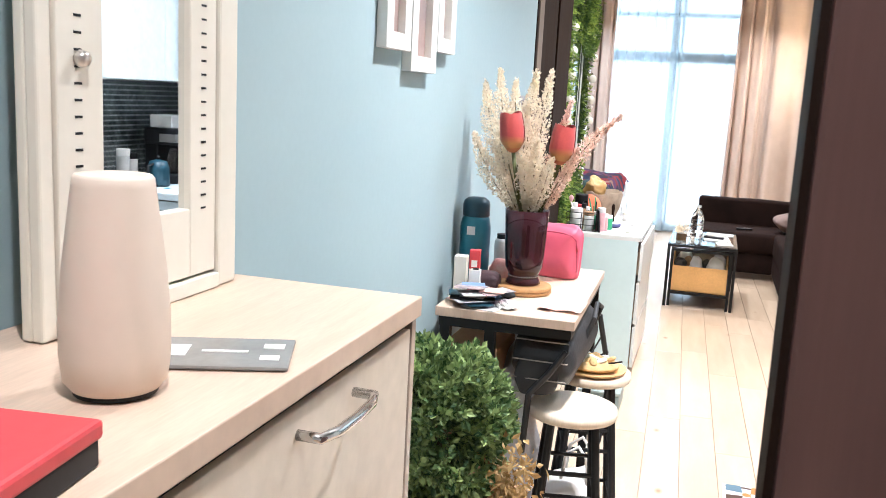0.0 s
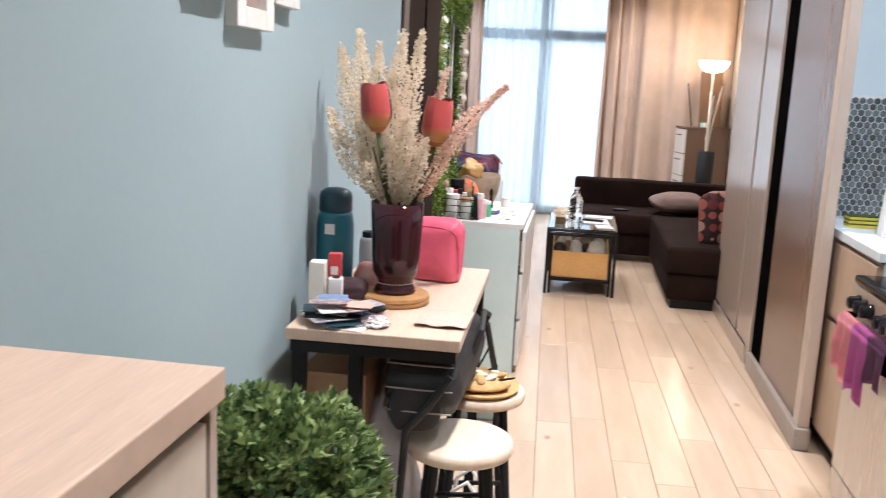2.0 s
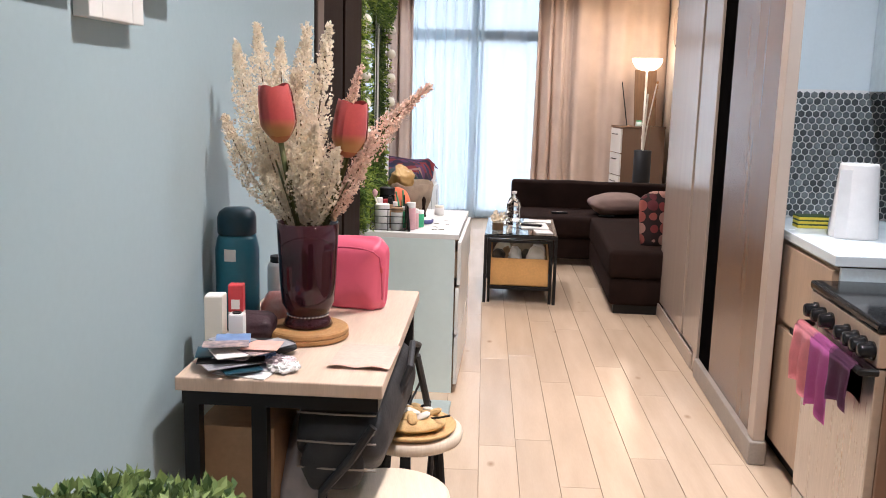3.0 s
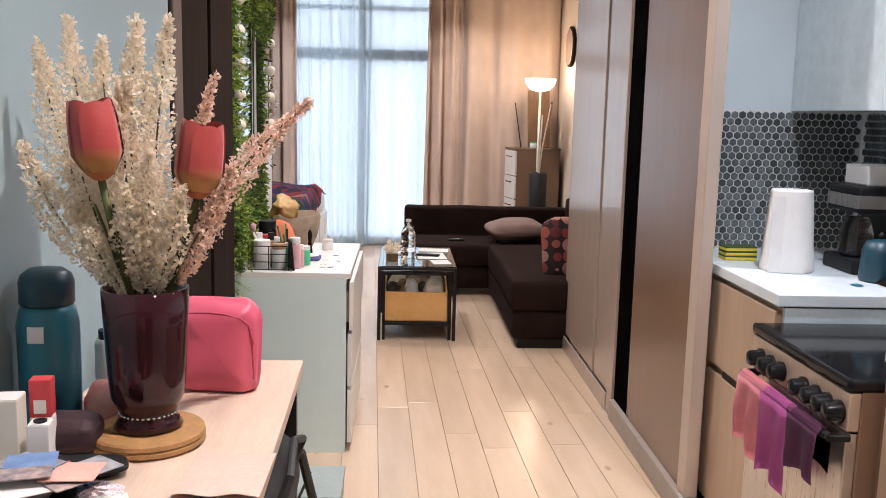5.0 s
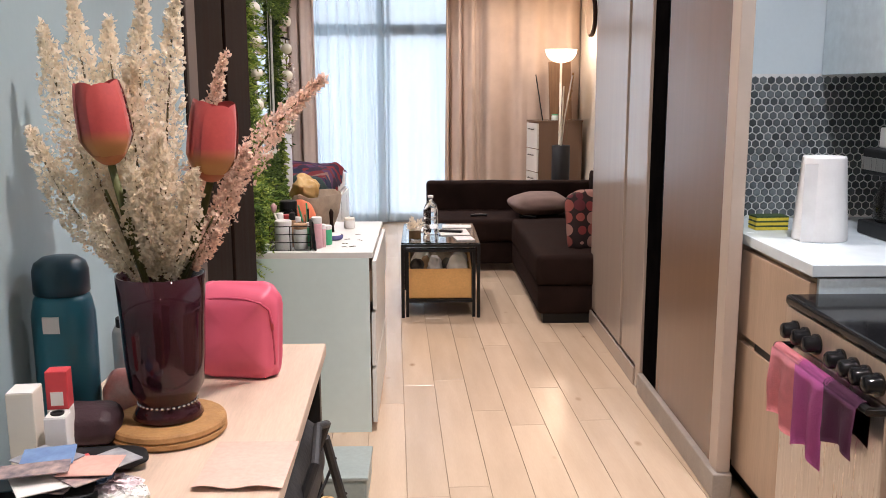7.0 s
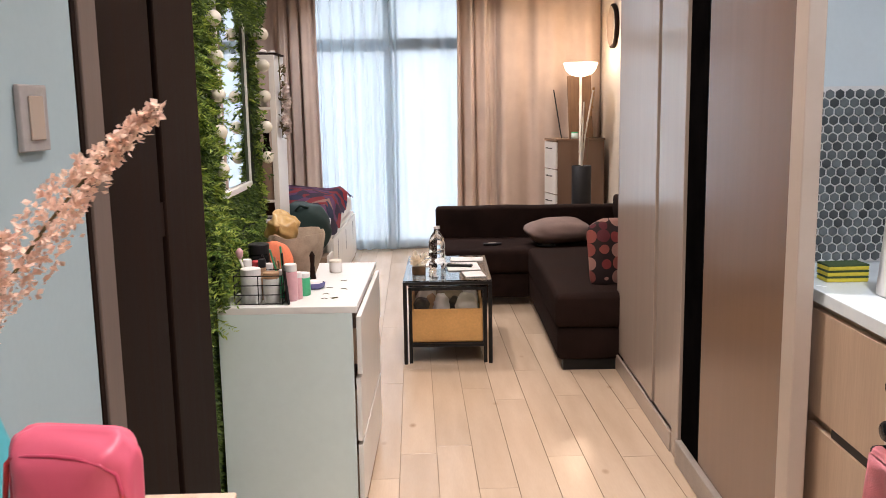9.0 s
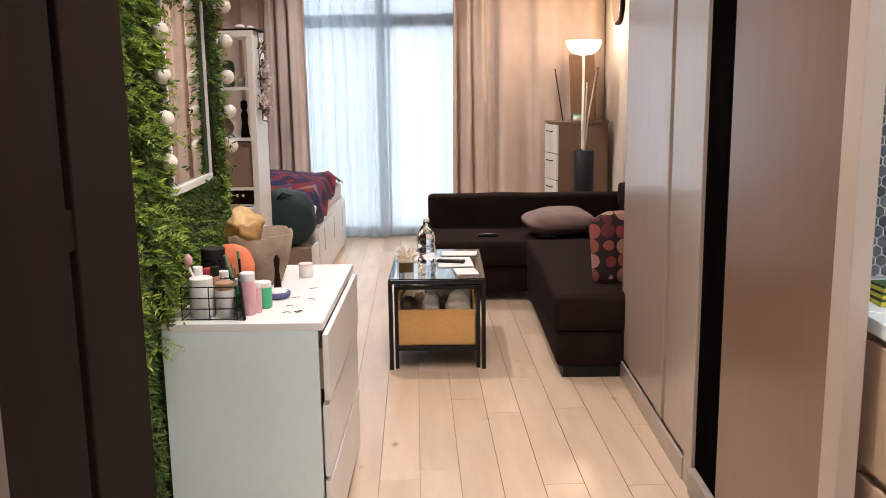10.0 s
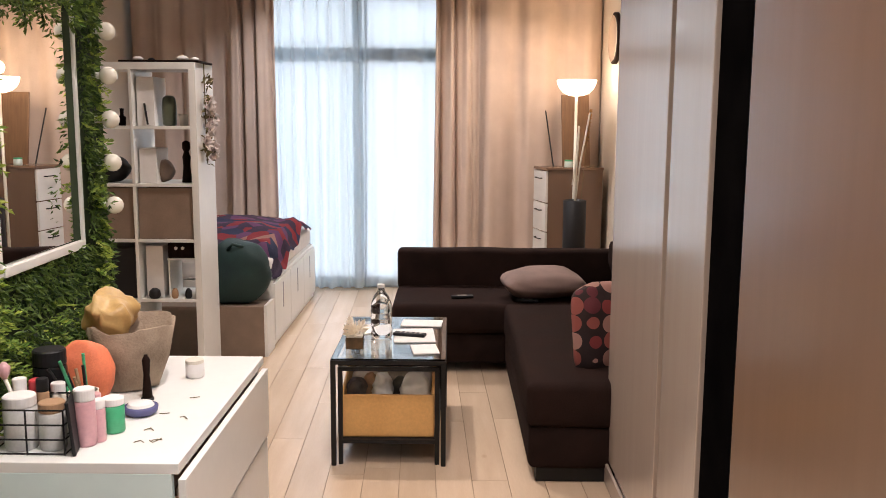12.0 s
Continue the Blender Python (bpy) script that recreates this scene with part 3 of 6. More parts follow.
part("shelf", box(CX0 + 0.03, CX1 - 0.03, CY0 + 0.041, CY1 - 0.04, 0.095, 0.117, 0.002), BLACK, ct)
gl = part("glass_top", box(CX0 + 0.002, CX1 - 0.002, CY0 + 0.002, CY1 - 0.002, CZ, CZ + 0.007, 0.002), CLEARGLASS, ct, "clear glass top")
part("glass_shelf", box(CX0 + 0.03, CX1 - 0.03, CY0 + 0.045, CY1 - 0.045, 0.4525, 0.458), CLEARGLASS, ct, "clear glass shelf")

# kitchen
kc = thing("kitchen_cabinet", (0, 0, 0), 0, "beige wood veneer base cabinet with dark grip slots", "cabinet")
part("body", box(1.42, 2.09, 4.07, 4.99, 0.10, 0.925), KITWOOD, kc)
part("toe_kick", box(1.46, 2.09, 4.07, 4.99, 0.0, 0.10), BLACK, kc)
for z0, z1 in ((0.105, 0.585), (0.615, 0.915)):
    part("door", box(1.40, 1.42, 4.075, 4.625, z0, z1, 0.002), KITWOOD, kc)
part("grip_slot", box(1.405, 1.42, 4.12, 4.48, 0.587, 0.613), BLACK, kc, "dark recessed grip slot")
part("end_panel", box(1.42, 2.09, 4.055, 4.07, 0.0, 0.93), mat("blue grey end panel", (0.62, 0.72, 0.76), None, 0.4), kc, "pale blue grey end panel")
wt = solid("worktop", box(1.395, 2.095, 4.05, 4.998, 0.935, 0.972, 0.003), QUARTZ, "white quartz kitchen worktop", "worktop")
kn = thing("kitchen_cabinet", (0, 0, 0), 0, "beige wood veneer base cabinet beside the stove", "cabinet")
part("body", box(1.42, 2.09, 2.35, 3.44, 0.10, 0.925), KITWOOD, kn)
part("toe_kick", box(1.46, 2.09, 2.35, 3.44, 0.0, 0.10), BLACK, kn)
part("side_panel", box(1.40, 2.09, 3.44, 3.45, 0.0, 0.925), GREYWOOD, kn)
for y0, y1 in ((2.36, 2.89), (2.90, 3.44)):
    part("door", box(1.40, 1.42, y0, y1, 0.105, 0.915, 0.002), KITWOOD, kn)
solid("worktop", box(1.395, 2.095, 2.33, 3.455, 0.935, 0.972, 0.003), QUARTZ, "white quartz kitchen worktop", "worktop")
uc = thing("wall_cupboard", (0, 0, 0), 0, "glossy white wall cupboard above the worktop", "cabinet")
GLOSS = mat("glossy white cupboard front", (0.74, 0.82, 0.845), (0.72, 0.80, 0.825), 0.15, scale=3)
part("body", box(1.82, 2.097, 2.35, 4.998, 1.53, 2.45), GLOSS, uc)
for y0, y1 in ((2.35, 3.0), (3.004, 3.65), (3.654, 4.32), (4.324, 4.998)):
    part("door", box(1.80, 1.82, y0, y1, 1.525, 2.45, 0.002), GLOSS, uc)
# stove
st = thing("stove", (0, 0, 0), 0, "freestanding steel stove with black hob and black knobs", "stove")
SX, SY0, SY1, SZ = 1.325, 3.462, 4.048, 0.888
part("body", box(SX + 0.03, 2.05, SY0, SY1, 0.05, SZ - 0.03, 0.004), GREYWOOD, st)
part("hob", box(SX - 0.005, 2.05, SY0 - 0.003, SY1 + 0.003, SZ - 0.03, SZ, 0.010, 3), BLACKGLASS, st, "black glass hob")
# The steel's warm reflection of wood is put into the panel colour.
part("control_panel", box(SX, SX + 0.03, SY0, SY1, SZ - 0.128, SZ - 0.032, 0.004), mat("satin steel with reflection tint", (0.62, 0.49, 0.38), (0.54, 0.42, 0.33), 0.38, 0.55, scale=5, stretch=(1, 20, 1), amp=0.03), st, "steel control panel coloured with a warm reflection")
for i, y in enumerate((3.50, 3.56, 3.62, 3.69, 3.83, 3.90, 3.97)):
    k = lathe([(0.028, 0), (0.028, 0.010), (0.023, 0.014), (0.022, 0.036), (0.018, 0.041), (0.006, 0.043)], 24)
    bmesh.ops.transform(k, matrix=Matrix.Translation((SX, y, SZ - 0.088)) @ Matrix.Rotation(radians(-90), 4, "Y"), verts=k.verts)
    part("knob", k, BLACKGLASS, st, "black knob", True)
d = part("oven_door", box(SX, SX + 0.03, SY0 + 0.004, SY1 - 0.004, 0.16, SZ - 0.132, 0.004), STEEL, st, "steel oven door reflecting the floor")
part("handle", tube([(SX, SY0 - 0.012, 0.752), (SX - 0.045, SY0 - 0.012, 0.752), (SX - 0.045, SY1 - 0.06, 0.752), (SX, SY1 - 0.06, 0.752)], 0.011, 10), BLACK, d, "black bar handle")
part("drawer", box(SX, SX + 0.03, SY0 + 0.004, SY1 - 0.004, 0.06, 0.155, 0.003), STEEL, st)
for x in (SX + 0.08, 1.98):
    for y in (SY0 + 0.05, SY1 - 0.05):
        part("foot", lathe([(0.018, 0), (0.018, 0.05)], 12, (x, y, 0)), BLACK, st)
# door leaf at the entrance
ed = thing("entrance_door", (0, 0, 0), 0, "dark wenge entrance door leaf standing open", "door")
part("leaf", box(0.437, 1.28, 0.608, 0.65, 0.01, 2.08, 0.003), mat("dark reddish door veneer", (0.11, 0.05, 0.042), (0.08, 0.035, 0.03), 0.5, scale=3, stretch=(10, 10, 0.5)), ed)
part("edge_band", box(0.433, 0.437, 0.610, 0.648, 0.01, 2.08), DARKWOOD, ed)


# entrance: mirror cabinet and what stands on the shoe cabinet -------------
mc = thing("mirror_cabinet", (0, 0, 0), 0, "cream framed jewellery mirror with slotted stiles standing on the cabinet", "mirror")
MX = -0.287
part("stand", box(XL + 0.002, MX - 0.034, 1.17, 1.22, 1.236, 1.70, 0.003), CREAMW, mc)
part("back_board", box(MX - 0.034, MX - 0.02, 1.003, 1.40, 1.236, 2.02, 0.003), CREAMW, mc)
part("outer_stile", box(MX - 0.02, MX - 0.004, 1.003, 1.026, 1.236, 2.02, 0.003), CREAMW, mc)
part("outer_stile", box(MX - 0.02, MX + 0.004, 1.352, 1.402, 1.236, 2.02, 0.004), CREAMW, mc)
part("stile", box(MX - 0.02, MX, 1.028, 1.105, 1.262, 2.0, 0.002), CREAMW, mc)
part("stile", box(MX - 0.02, MX, 1.285, 1.349, 1.262, 2.0, 0.002), CREAMW, mc)
part("bottom_rail", box(MX - 0.02, MX, 1.105, 1.285, 1.262, 1.358, 0.002), CREAMW, mc)
part("base_rail", box(MX - 0.02, MX + 0.006, 1.0265, 1.3515, 1.236, 1.258, 0.002), CREAMW, mc)
part("top_rail", box(MX - 0.02, MX, 1.105, 1.285, 1.93, 2.0, 0.002), CREAMW, mc)
part("mirror_pane", box(MX - 0.014, MX - 0.010, 1.105, 1.285, 1.358, 1.93), MIRROR, mc, "mirror pane")
for yc in (1.062, 1.317):
    z = 1.355
    while z < 1.95:
        part("slot", box(MX - 0.001, MX + 0.0006, yc - 0.006, yc + 0.006, z, z + 0.0028), RUBBER, mc)
        z += 0.0185
k = lathe([(0.008, 0), (0.010, 0.004), (0.008, 0.012), (0.002, 0.014)], 16)
bmesh.ops.transform(k, matrix=Matrix.Translation((MX + 0.0005, 1.062, 1.55)) @ Matrix.Rotation(radians(90), 4, "Y"), verts=k.verts)
part("knob", k, STEEL, mc, "round grey knob", True)

va = thing("tapered_vase", (-0.129, 0.914, 1.236), 0, "matt cream tapered vase with a dark foot ring", "vase")
part("body", lathe([(0.041, 0.005), (0.048, 0.014), (0.051, 0.04), (0.0505, 0.075), (0.047, 0.12), (0.0415, 0.165), (0.0375, 0.197), (0.0365, 0.205), (0.034, 0.208), (0.030, 0.206), (0.0, 0.203)], 48), CERAMIC, va, smooth=True)
part("foot", lathe([(0.039, 0), (0.040, 0.0055)], 40), RUBBER, va, "dark foot ring")

tr = thing("glass_tray", (-0.10, 1.055, 1.236), 22, "grey smoked plastic pack with white labels", "package")
SMOKE = mat("grey smoked plastic", (0.26, 0.25, 0.24), (0.20, 0.19, 0.18), 0.2, scale=14)
part("pack", box(-0.078, 0.078, -0.054, 0.054, 0, 0.005, 0.002), SMOKE, tr)
for a in ((-0.07, -0.035, -0.02, 0.02), (0.045, 0.068, 0.012, 0.03), (0.045, 0.066, -0.03, -0.014)):
    part("label_patch", box(*a, 0.005, 0.0058), PAPER, tr, "white label")
part("bar", box(-0.02, 0.03, -0.004, 0.003, 0.005, 0.0058), PAPER, tr)
rb = thing("red_box", (-0.098, 0.70, 1.236), 8, "red lidded box with a black base", "box")
part("base", box(-0.11, 0.075, -0.07, 0.055, 0, 0.022, 0.002), RUBBER, rb)
part("lid", box(-0.113, 0.078, -0.073, 0.058, 0.022, 0.038, 0.004), RED, rb, "red lid")

PHOTO = mat("faded photo", (0.45, 0.30, 0.25), (0.24, 0.20, 0.20), 0.4, scale=9)
for y0, y1, z0, z1 in ((2.19, 2.36, 1.632, 1.86), (2.37, 2.573, 1.585, 1.92), (2.583, 2.746, 1.645, 1.86)):
    fr = thing("photo_frame", (XL, (y0 + y1) / 2, z0), 0, "narrow white photo frame hanging on the blue wall", "picture frame", "photo frames")
    w, h = (y1 - y0) / 2, z1 - z0
    for a in ((-w, -w + 0.045, 0, h), (w - 0.045, w, 0, h), (-w + 0.045, w - 0.045, 0, 0.04), (-w + 0.045, w - 0.045, h - 0.04, h)):
        part("frame_bar", box(0.001, 0.028, a[0], a[1], a[2], a[3], 0.002), WHITE, fr)
    part("photo", box(0.001, 0.008, -w + 0.045, w - 0.045, 0.04, h - 0.04), PHOTO, fr)
sw = thing("switch_plate", (XL, 3.812, 1.483), 0, "grey picture plate on the blue wall", "switch")
part("plate", box(0.001, 0.012, -0.055, 0.055, -0.06, 0.06, 0.003), mat("grey plate", (0.33, 0.31, 0.30), None, 0.4), sw)
part("rocker", box(0.012, 0.016, -0.025, 0.03, -0.04, 0.04, 0.002), PALEWOOD, sw)

# topiary ------------------------------------------------------------------
def topiary(x, y):
    th = thing("topiary_plant", (x, y, 0), 33, "bushy green boxwood ball in a tan square planter", "plant")
    b = bmesh.new()
    pts = [(-0.12, 0.0), (-0.15, 0.62)]
    rings = []
    for w, z in ((0.105, 0), (0.138, 0.72), (0.126, 0.72), (0.118, 0.66)):
        rings.append([b.verts.new((sx * w, sy * w, z)) for sx, sy in ((-1, -1), (1, -1), (1, 1), (-1, 1))])
    for r0, r1 in zip(rings, rings[1:]):
        for i in range(4):
            b.faces.new((r0[i], r0[(i + 1) % 4], r1[(i + 1) % 4], r1[i]))
    b.faces.new(rings[0][::-1]), b.faces.new(rings[-1])
    part("planter", b, mat("tan planter board", (0.56, 0.36, 0.22), (0.48, 0.29, 0.17), 0.7, scale=6), th, "tan square planter")
    part("trunk", tube([(0, 0, 0.60), (0.0, 0.005, 0.74), (-0.03, 0.02, 0.86)], 0.014, 8), STEM, th)
    rng = np.random.default_rng(3)
    m = 330
    d = rng.normal(0, 1, (m, 3))
    d /= np.linalg.norm(d, axis=1)[:, None]
    d2 = np.sign(d) * np.abs(d) ** 0.85
    hub = d2 * (rng.uniform(0.62, 1.0, m) ** 0.5)[:, None] * np.array([0.155, 0.155, 0.165]) + np.array([-0.04, 0.035, 0.84])
    rows = []
    for c0, dc in zip(hub, d):
        q = 46
        v = rng.normal(0, 1, (q, 3)) + dc * 1.2 + np.array([0, 0, 0.35])
        v /= np.linalg.norm(v, axis=1)[:, None]
        rows.append(np.hstack([c0 + v * rng.uniform(0.004, 0.028, (q, 1)), v]))
    v = rng.normal(0, 1, (3500, 3))
    v /= np.linalg.norm(v, axis=1)[:, None]
    rows.append(np.hstack([v * rng.uniform(0.06, 0.125, (3500, 1)) + np.array([-0.04, 0.035, 0.84]), v]))
    leaves("crown", np.vstack(rows), 0.0185, BOXLEAF, th, "dense small green leaves", 0.45, 0.62, 4)
    trail = np.array([0.10, -0.10, 0.735]) + rng.normal(0, 1, (420, 3)) * np.array([0.03, 0.03, 0.045])
    leaves("dry_leaves", np.hstack([trail, rng.normal(0, 0.6, (420, 3))]), 0.022, leaf_mat("dry straw leaves", (0.62, 0.44, 0.20), (0.34, 0.20, 0.07)), th, "dry straw-coloured leaves at the rim", 0.5, 0.5, 6)
    return th
topiary(-0.07, 1.93)

# stools -------------------------------------------------------------------
def stool(x, y, z=0.64, r=0.135):
    th = thing("bar_stool", (x, y, 0), 12, "round bar stool with pale wooden seat and black legs", "stool", "bar stools")
    part("seat", lathe([(r - 0.02, z - 0.035), (r - 0.004, z - 0.03), (r, z - 0.018), (r - 0.003, z - 0.004), (r - 0.012, z), (0.0, z - 0.003)], 40), STOOLTOP, th, "pale wooden seat", True)
    for i in range(4):
        a = math.pi / 4 + i * math.pi / 2
        c0, s0 = math.cos(a), math.sin(a)
        part("leg", tube([(c0 * (r - 0.045), s0 * (r - 0.045), z - 0.034), (c0 * (r + 0.02), s0 * (r + 0.02), 0.0)], 0.013, 10), BLACK, th)
    for lv, k in ((0.20, 0.0), (0.38, 0.0), (0.45, 1.0)):
        for i in range(4):
            if k and i % 2:
                continue
            a, a2 = math.pi / 4 + i * math.pi / 2, math.pi / 4 + (i + 1) * math.pi / 2
            rr = (r - 0.045) + 0.065 * (1 - lv / (z - 0.034))
            part("rung", tube([(math.cos(a) * rr, math.sin(a) * rr, lv), (math.cos(a2) * rr, math.sin(a2) * rr, lv)], 0.007, 8), BLACK, th)
    return th
S1 = stool(0.065, 2.775)
S2 = stool(0.068, 3.16)

# woven sandals pack and twigs on the second stool
STRAW = mat("straw weave", (0.66, 0.44, 0.20), (0.54, 0.33, 0.13), 0.8, scale=40, fine=220, bump=0.5)
wtray = thing("straw_tray", (0.075, 3.14, 0.641), 15, "flat straw tray with dark twigs lying on a stool", "tray")
part("tray", lathe([(0.095, 0), (0.108, 0.006), (0.112, 0.014), (0.106, 0.014), (0.09, 0.006), (0, 0.006)], 36), STRAW, wtray, smooth=True)
part("filling", pillow(0.17, 0.15, 0.04, Matrix.Translation((0.0, 0.0, 0.022)), 0.8, 3), STRAW, wtray, "pale dried petals", True)
rng = random.Random(8)
for a, h in ((0.75, 0.085), (0.2, 0.03), (2.4, 0.02), (5.5, 0.025)):
    q = Vector((rng.uniform(-0.03, 0.03), rng.uniform(-0.03, 0.03), 0.03))
    part("twig", tube([q, q + Vector((math.cos(a) * 0.04, math.sin(a) * 0.04, h * 0.5)), q + Vector((math.cos(a) * 0.075, math.sin(a) * 0.07, h))], 0.003, 6), BLACK, wtray, "dark twig")
for i in range(16):
    a, r_ = i * 2.4, 0.012 * math.sqrt(i)
    pt = pillow(0.04, 0.026, 0.016, Matrix.Translation((math.cos(a) * r_ * 1.3, math.sin(a) * r_, 0.044)) @ Matrix.Rotation(a * 1.7, 4, "Z") @ Matrix.Rotation(radians(25), 4, "Y"), 0.8, i)
    part("petal", pt, (CREAMW, STRAW)[i % 2], wtray, "dried petal", True)

# below the table
cb = thing("cardboard_box", (-0.245, 2.83, 0), 0, "tall plain brown cardboard box under the table", "box")
part("carton", box(-0.08, 0.085, -0.13, 0.14, 0, 0.80, 0.004), CARD, cb)
part("flap", box(-0.08, 0.085, -0.135, -0.131, 0.52, 0.80), CARD, cb)
GREYBAG = mat("grey plastic film", (0.52, 0.52, 0.54), (0.32, 0.33, 0.37), 0.3, scale=9, bump=0.2)
pb = pillow(0.13, 0.22, 0.80, Matrix.Translation((-0.115, 2.83, 0.40)), 0.6, 5)
for v in pb.verts:
    v.co += 0.02 * noise.noise_vector(v.co * 9)
    v.co.z = max(v.co.z, 0.0)
solid("plastic_bag", pb, GREYBAG, "crumpled grey plastic bag standing under the table", "bag", smooth=True)
bp = thing("black_bag", (0.035, 3.02, 0), 0, "black zipped fabric bag hanging from the table frame", "bag")
BLACKCLOTH = mat("black nylon cloth", (0.014, 0.014, 0.015), (0.028, 0.028, 0.03), 0.6, scale=10, fine=120, bump=0.3)
part("body", pillow(0.20, 0.58, 0.20, Matrix.Translation((-0.058, -0.06, 0.785)), 0.32, 9), BLACKCLOTH, bp, smooth=True)
part("pocket", pillow(0.13, 0.05, 0.12, Matrix.Translation((-0.07, -0.335, 0.745)), 0.4, 3), BLACKCLOTH, bp, "padded black pocket", True)
for z in (0.735, 0.79, 0.85):
    part("zip", tube([(-0.14, -0.352, z), (-0.06, -0.364, z + 0.003), (0.02, -0.352, z)], 0.0022, 6), GREYPLINTH, bp, "grey zip")
part("webbing", tube([(0.015, -0.36, 0.83), (-0.03, -0.37, 0.76), (-0.085, -0.36, 0.69), (-0.10, -0.33, 0.50)], 0.010, 8), BLACKCLOTH, bp)
part("strap", tube([(0.03, -0.1, 0.80), (0.055, -0.09, 0.87), (0.05, 0.0, 0.90), (0.055, 0.09, 0.87), (0.03, 0.1, 0.80)], 0.008, 8), BLACKCLOTH, bp)
part("hanging_strap", tube([(0.05, 0.1, 0.84), (0.075, 0.14, 0.7), (0.085, 0.2, 0.55), (0.075, 0.22, 0.42), (0.07, 0.19, 0.36)], 0.009, 8), BLACKCLOTH, bp)
# Roll added in place of an unclear white thing below the tabletop.
pr_ = thing("white_stand_in", (-0.150, 2.965, 0), 0, "tall white roll added for an unclear white thing under the table", "paper roll")
part("sheet", lathe([(0.016, 0), (0.018, 0.002), (0.018, 0.868), (0.012, 0.87), (0.011, 0.80), (0, 0.80)], 24), PAPER, pr_)
part("band", lathe([(0.0186, 0.55), (0.0186, 0.565), (0.018, 0.566)], 24), CARD, pr_, "brown paper band")
wb = pillow(0.20, 0.22, 0.34, Matrix.Translation((0.06, 3.02, 0.165)), 0.6, 8)
for v in wb.verts:
    v.co += 0.024 * noise.noise_vector(v.co * 13)
    v.co.z = max(v.co.z, 0.0)
wbag = thing("carrier_bag", (0, 0, 0), 0, "white plastic carrier bag with a green mark on the floor", "bag")
part("body", wb, PAPER, wbag, smooth=True)
part("green_mark", pillow(0.035, 0.012, 0.05, Matrix.Translation((0.03, 2.897, 0.22)), 0.7, 2), mat("bright green print", (0.04, 0.42, 0.22), None, 0.4), wbag, "green printed mark", True)
for y in (2.97, 3.06):
    part("handle", tube([(0.02, y, 0.31), (0.03, y, 0.40), (0.07, y, 0.43), (0.10, y, 0.39), (0.105, y, 0.30)], 0.006, 8), PAPER, wbag, smooth=True)
gb = thing("grey_box", (-0.03, 4.66, 0), 0, "low grey green plastic box on the floor", "box")
part("tub", box(-0.11, 0.09, -0.13, 0.15, 0, 0.10, 0.012), mat("grey green plastic", (0.30, 0.36, 0.34), None, 0.4), gb)
part("lid", box(-0.115, 0.095, -0.135, 0.155, 0.10, 0.115, 0.004), mat("grey green lid", (0.34, 0.40, 0.38), None, 0.4), gb)

# bouquet on the table -----------------------------------------------------
TT = TZ + 0.001
bd = thing("cork_trivet", (-0.144, 2.93, TT), 0, "round brown cork trivet under the vase", "trivet")
part("disc", lathe([(0.088, 0), (0.092, 0.004), (0.092, 0.010), (0.089, 0.012)], 48), CORK, bd)
part("disc", lathe([(0.089, 0.012), (0.092, 0.015), (0.091, 0.022), (0.088, 0.025), (0, 0.025)], 48), CORK, bd)
vs = thing("flower_vase", (-0.145, 2.935, TT + 0.0255), 0, "dark purple glass vase holding dried plumes and red tulips", "vase")
part("glass_body", lathe([(0.050, 0), (0.056, 0.004), (0.050, 0.016), (0.044, 0.026), (0.050, 0.038), (0.059, 0.055), (0.063, 0.10), (0.066, 0.17), (0.069, 0.235), (0.066, 0.235), (0.062, 0.17), (0.058, 0.10), (0.05, 0.05), (0.0, 0.045)], 48), PURPLEGLASS, vs, smooth=True)
part("water_stems", lathe([(0.035, 0.05), (0.045, 0.09), (0.045, 0.19), (0.02, 0.20)], 20), mat("dark wet stems", (0.08, 0.03, 0.035), (0.04, 0.015, 0.02), 0.6, scale=50), vs)
for i in range(34):
    a = i * 2 * math.pi / 34
    part("glass_bead", lathe([(0.0005, -0.003), (0.0028, -0.0012), (0.0030, 0.001), (0.0005, 0.003)], 8, (0.0455 * math.cos(a), 0.0455 * math.sin(a), 0.026)), CHROME, vs, smooth=True)


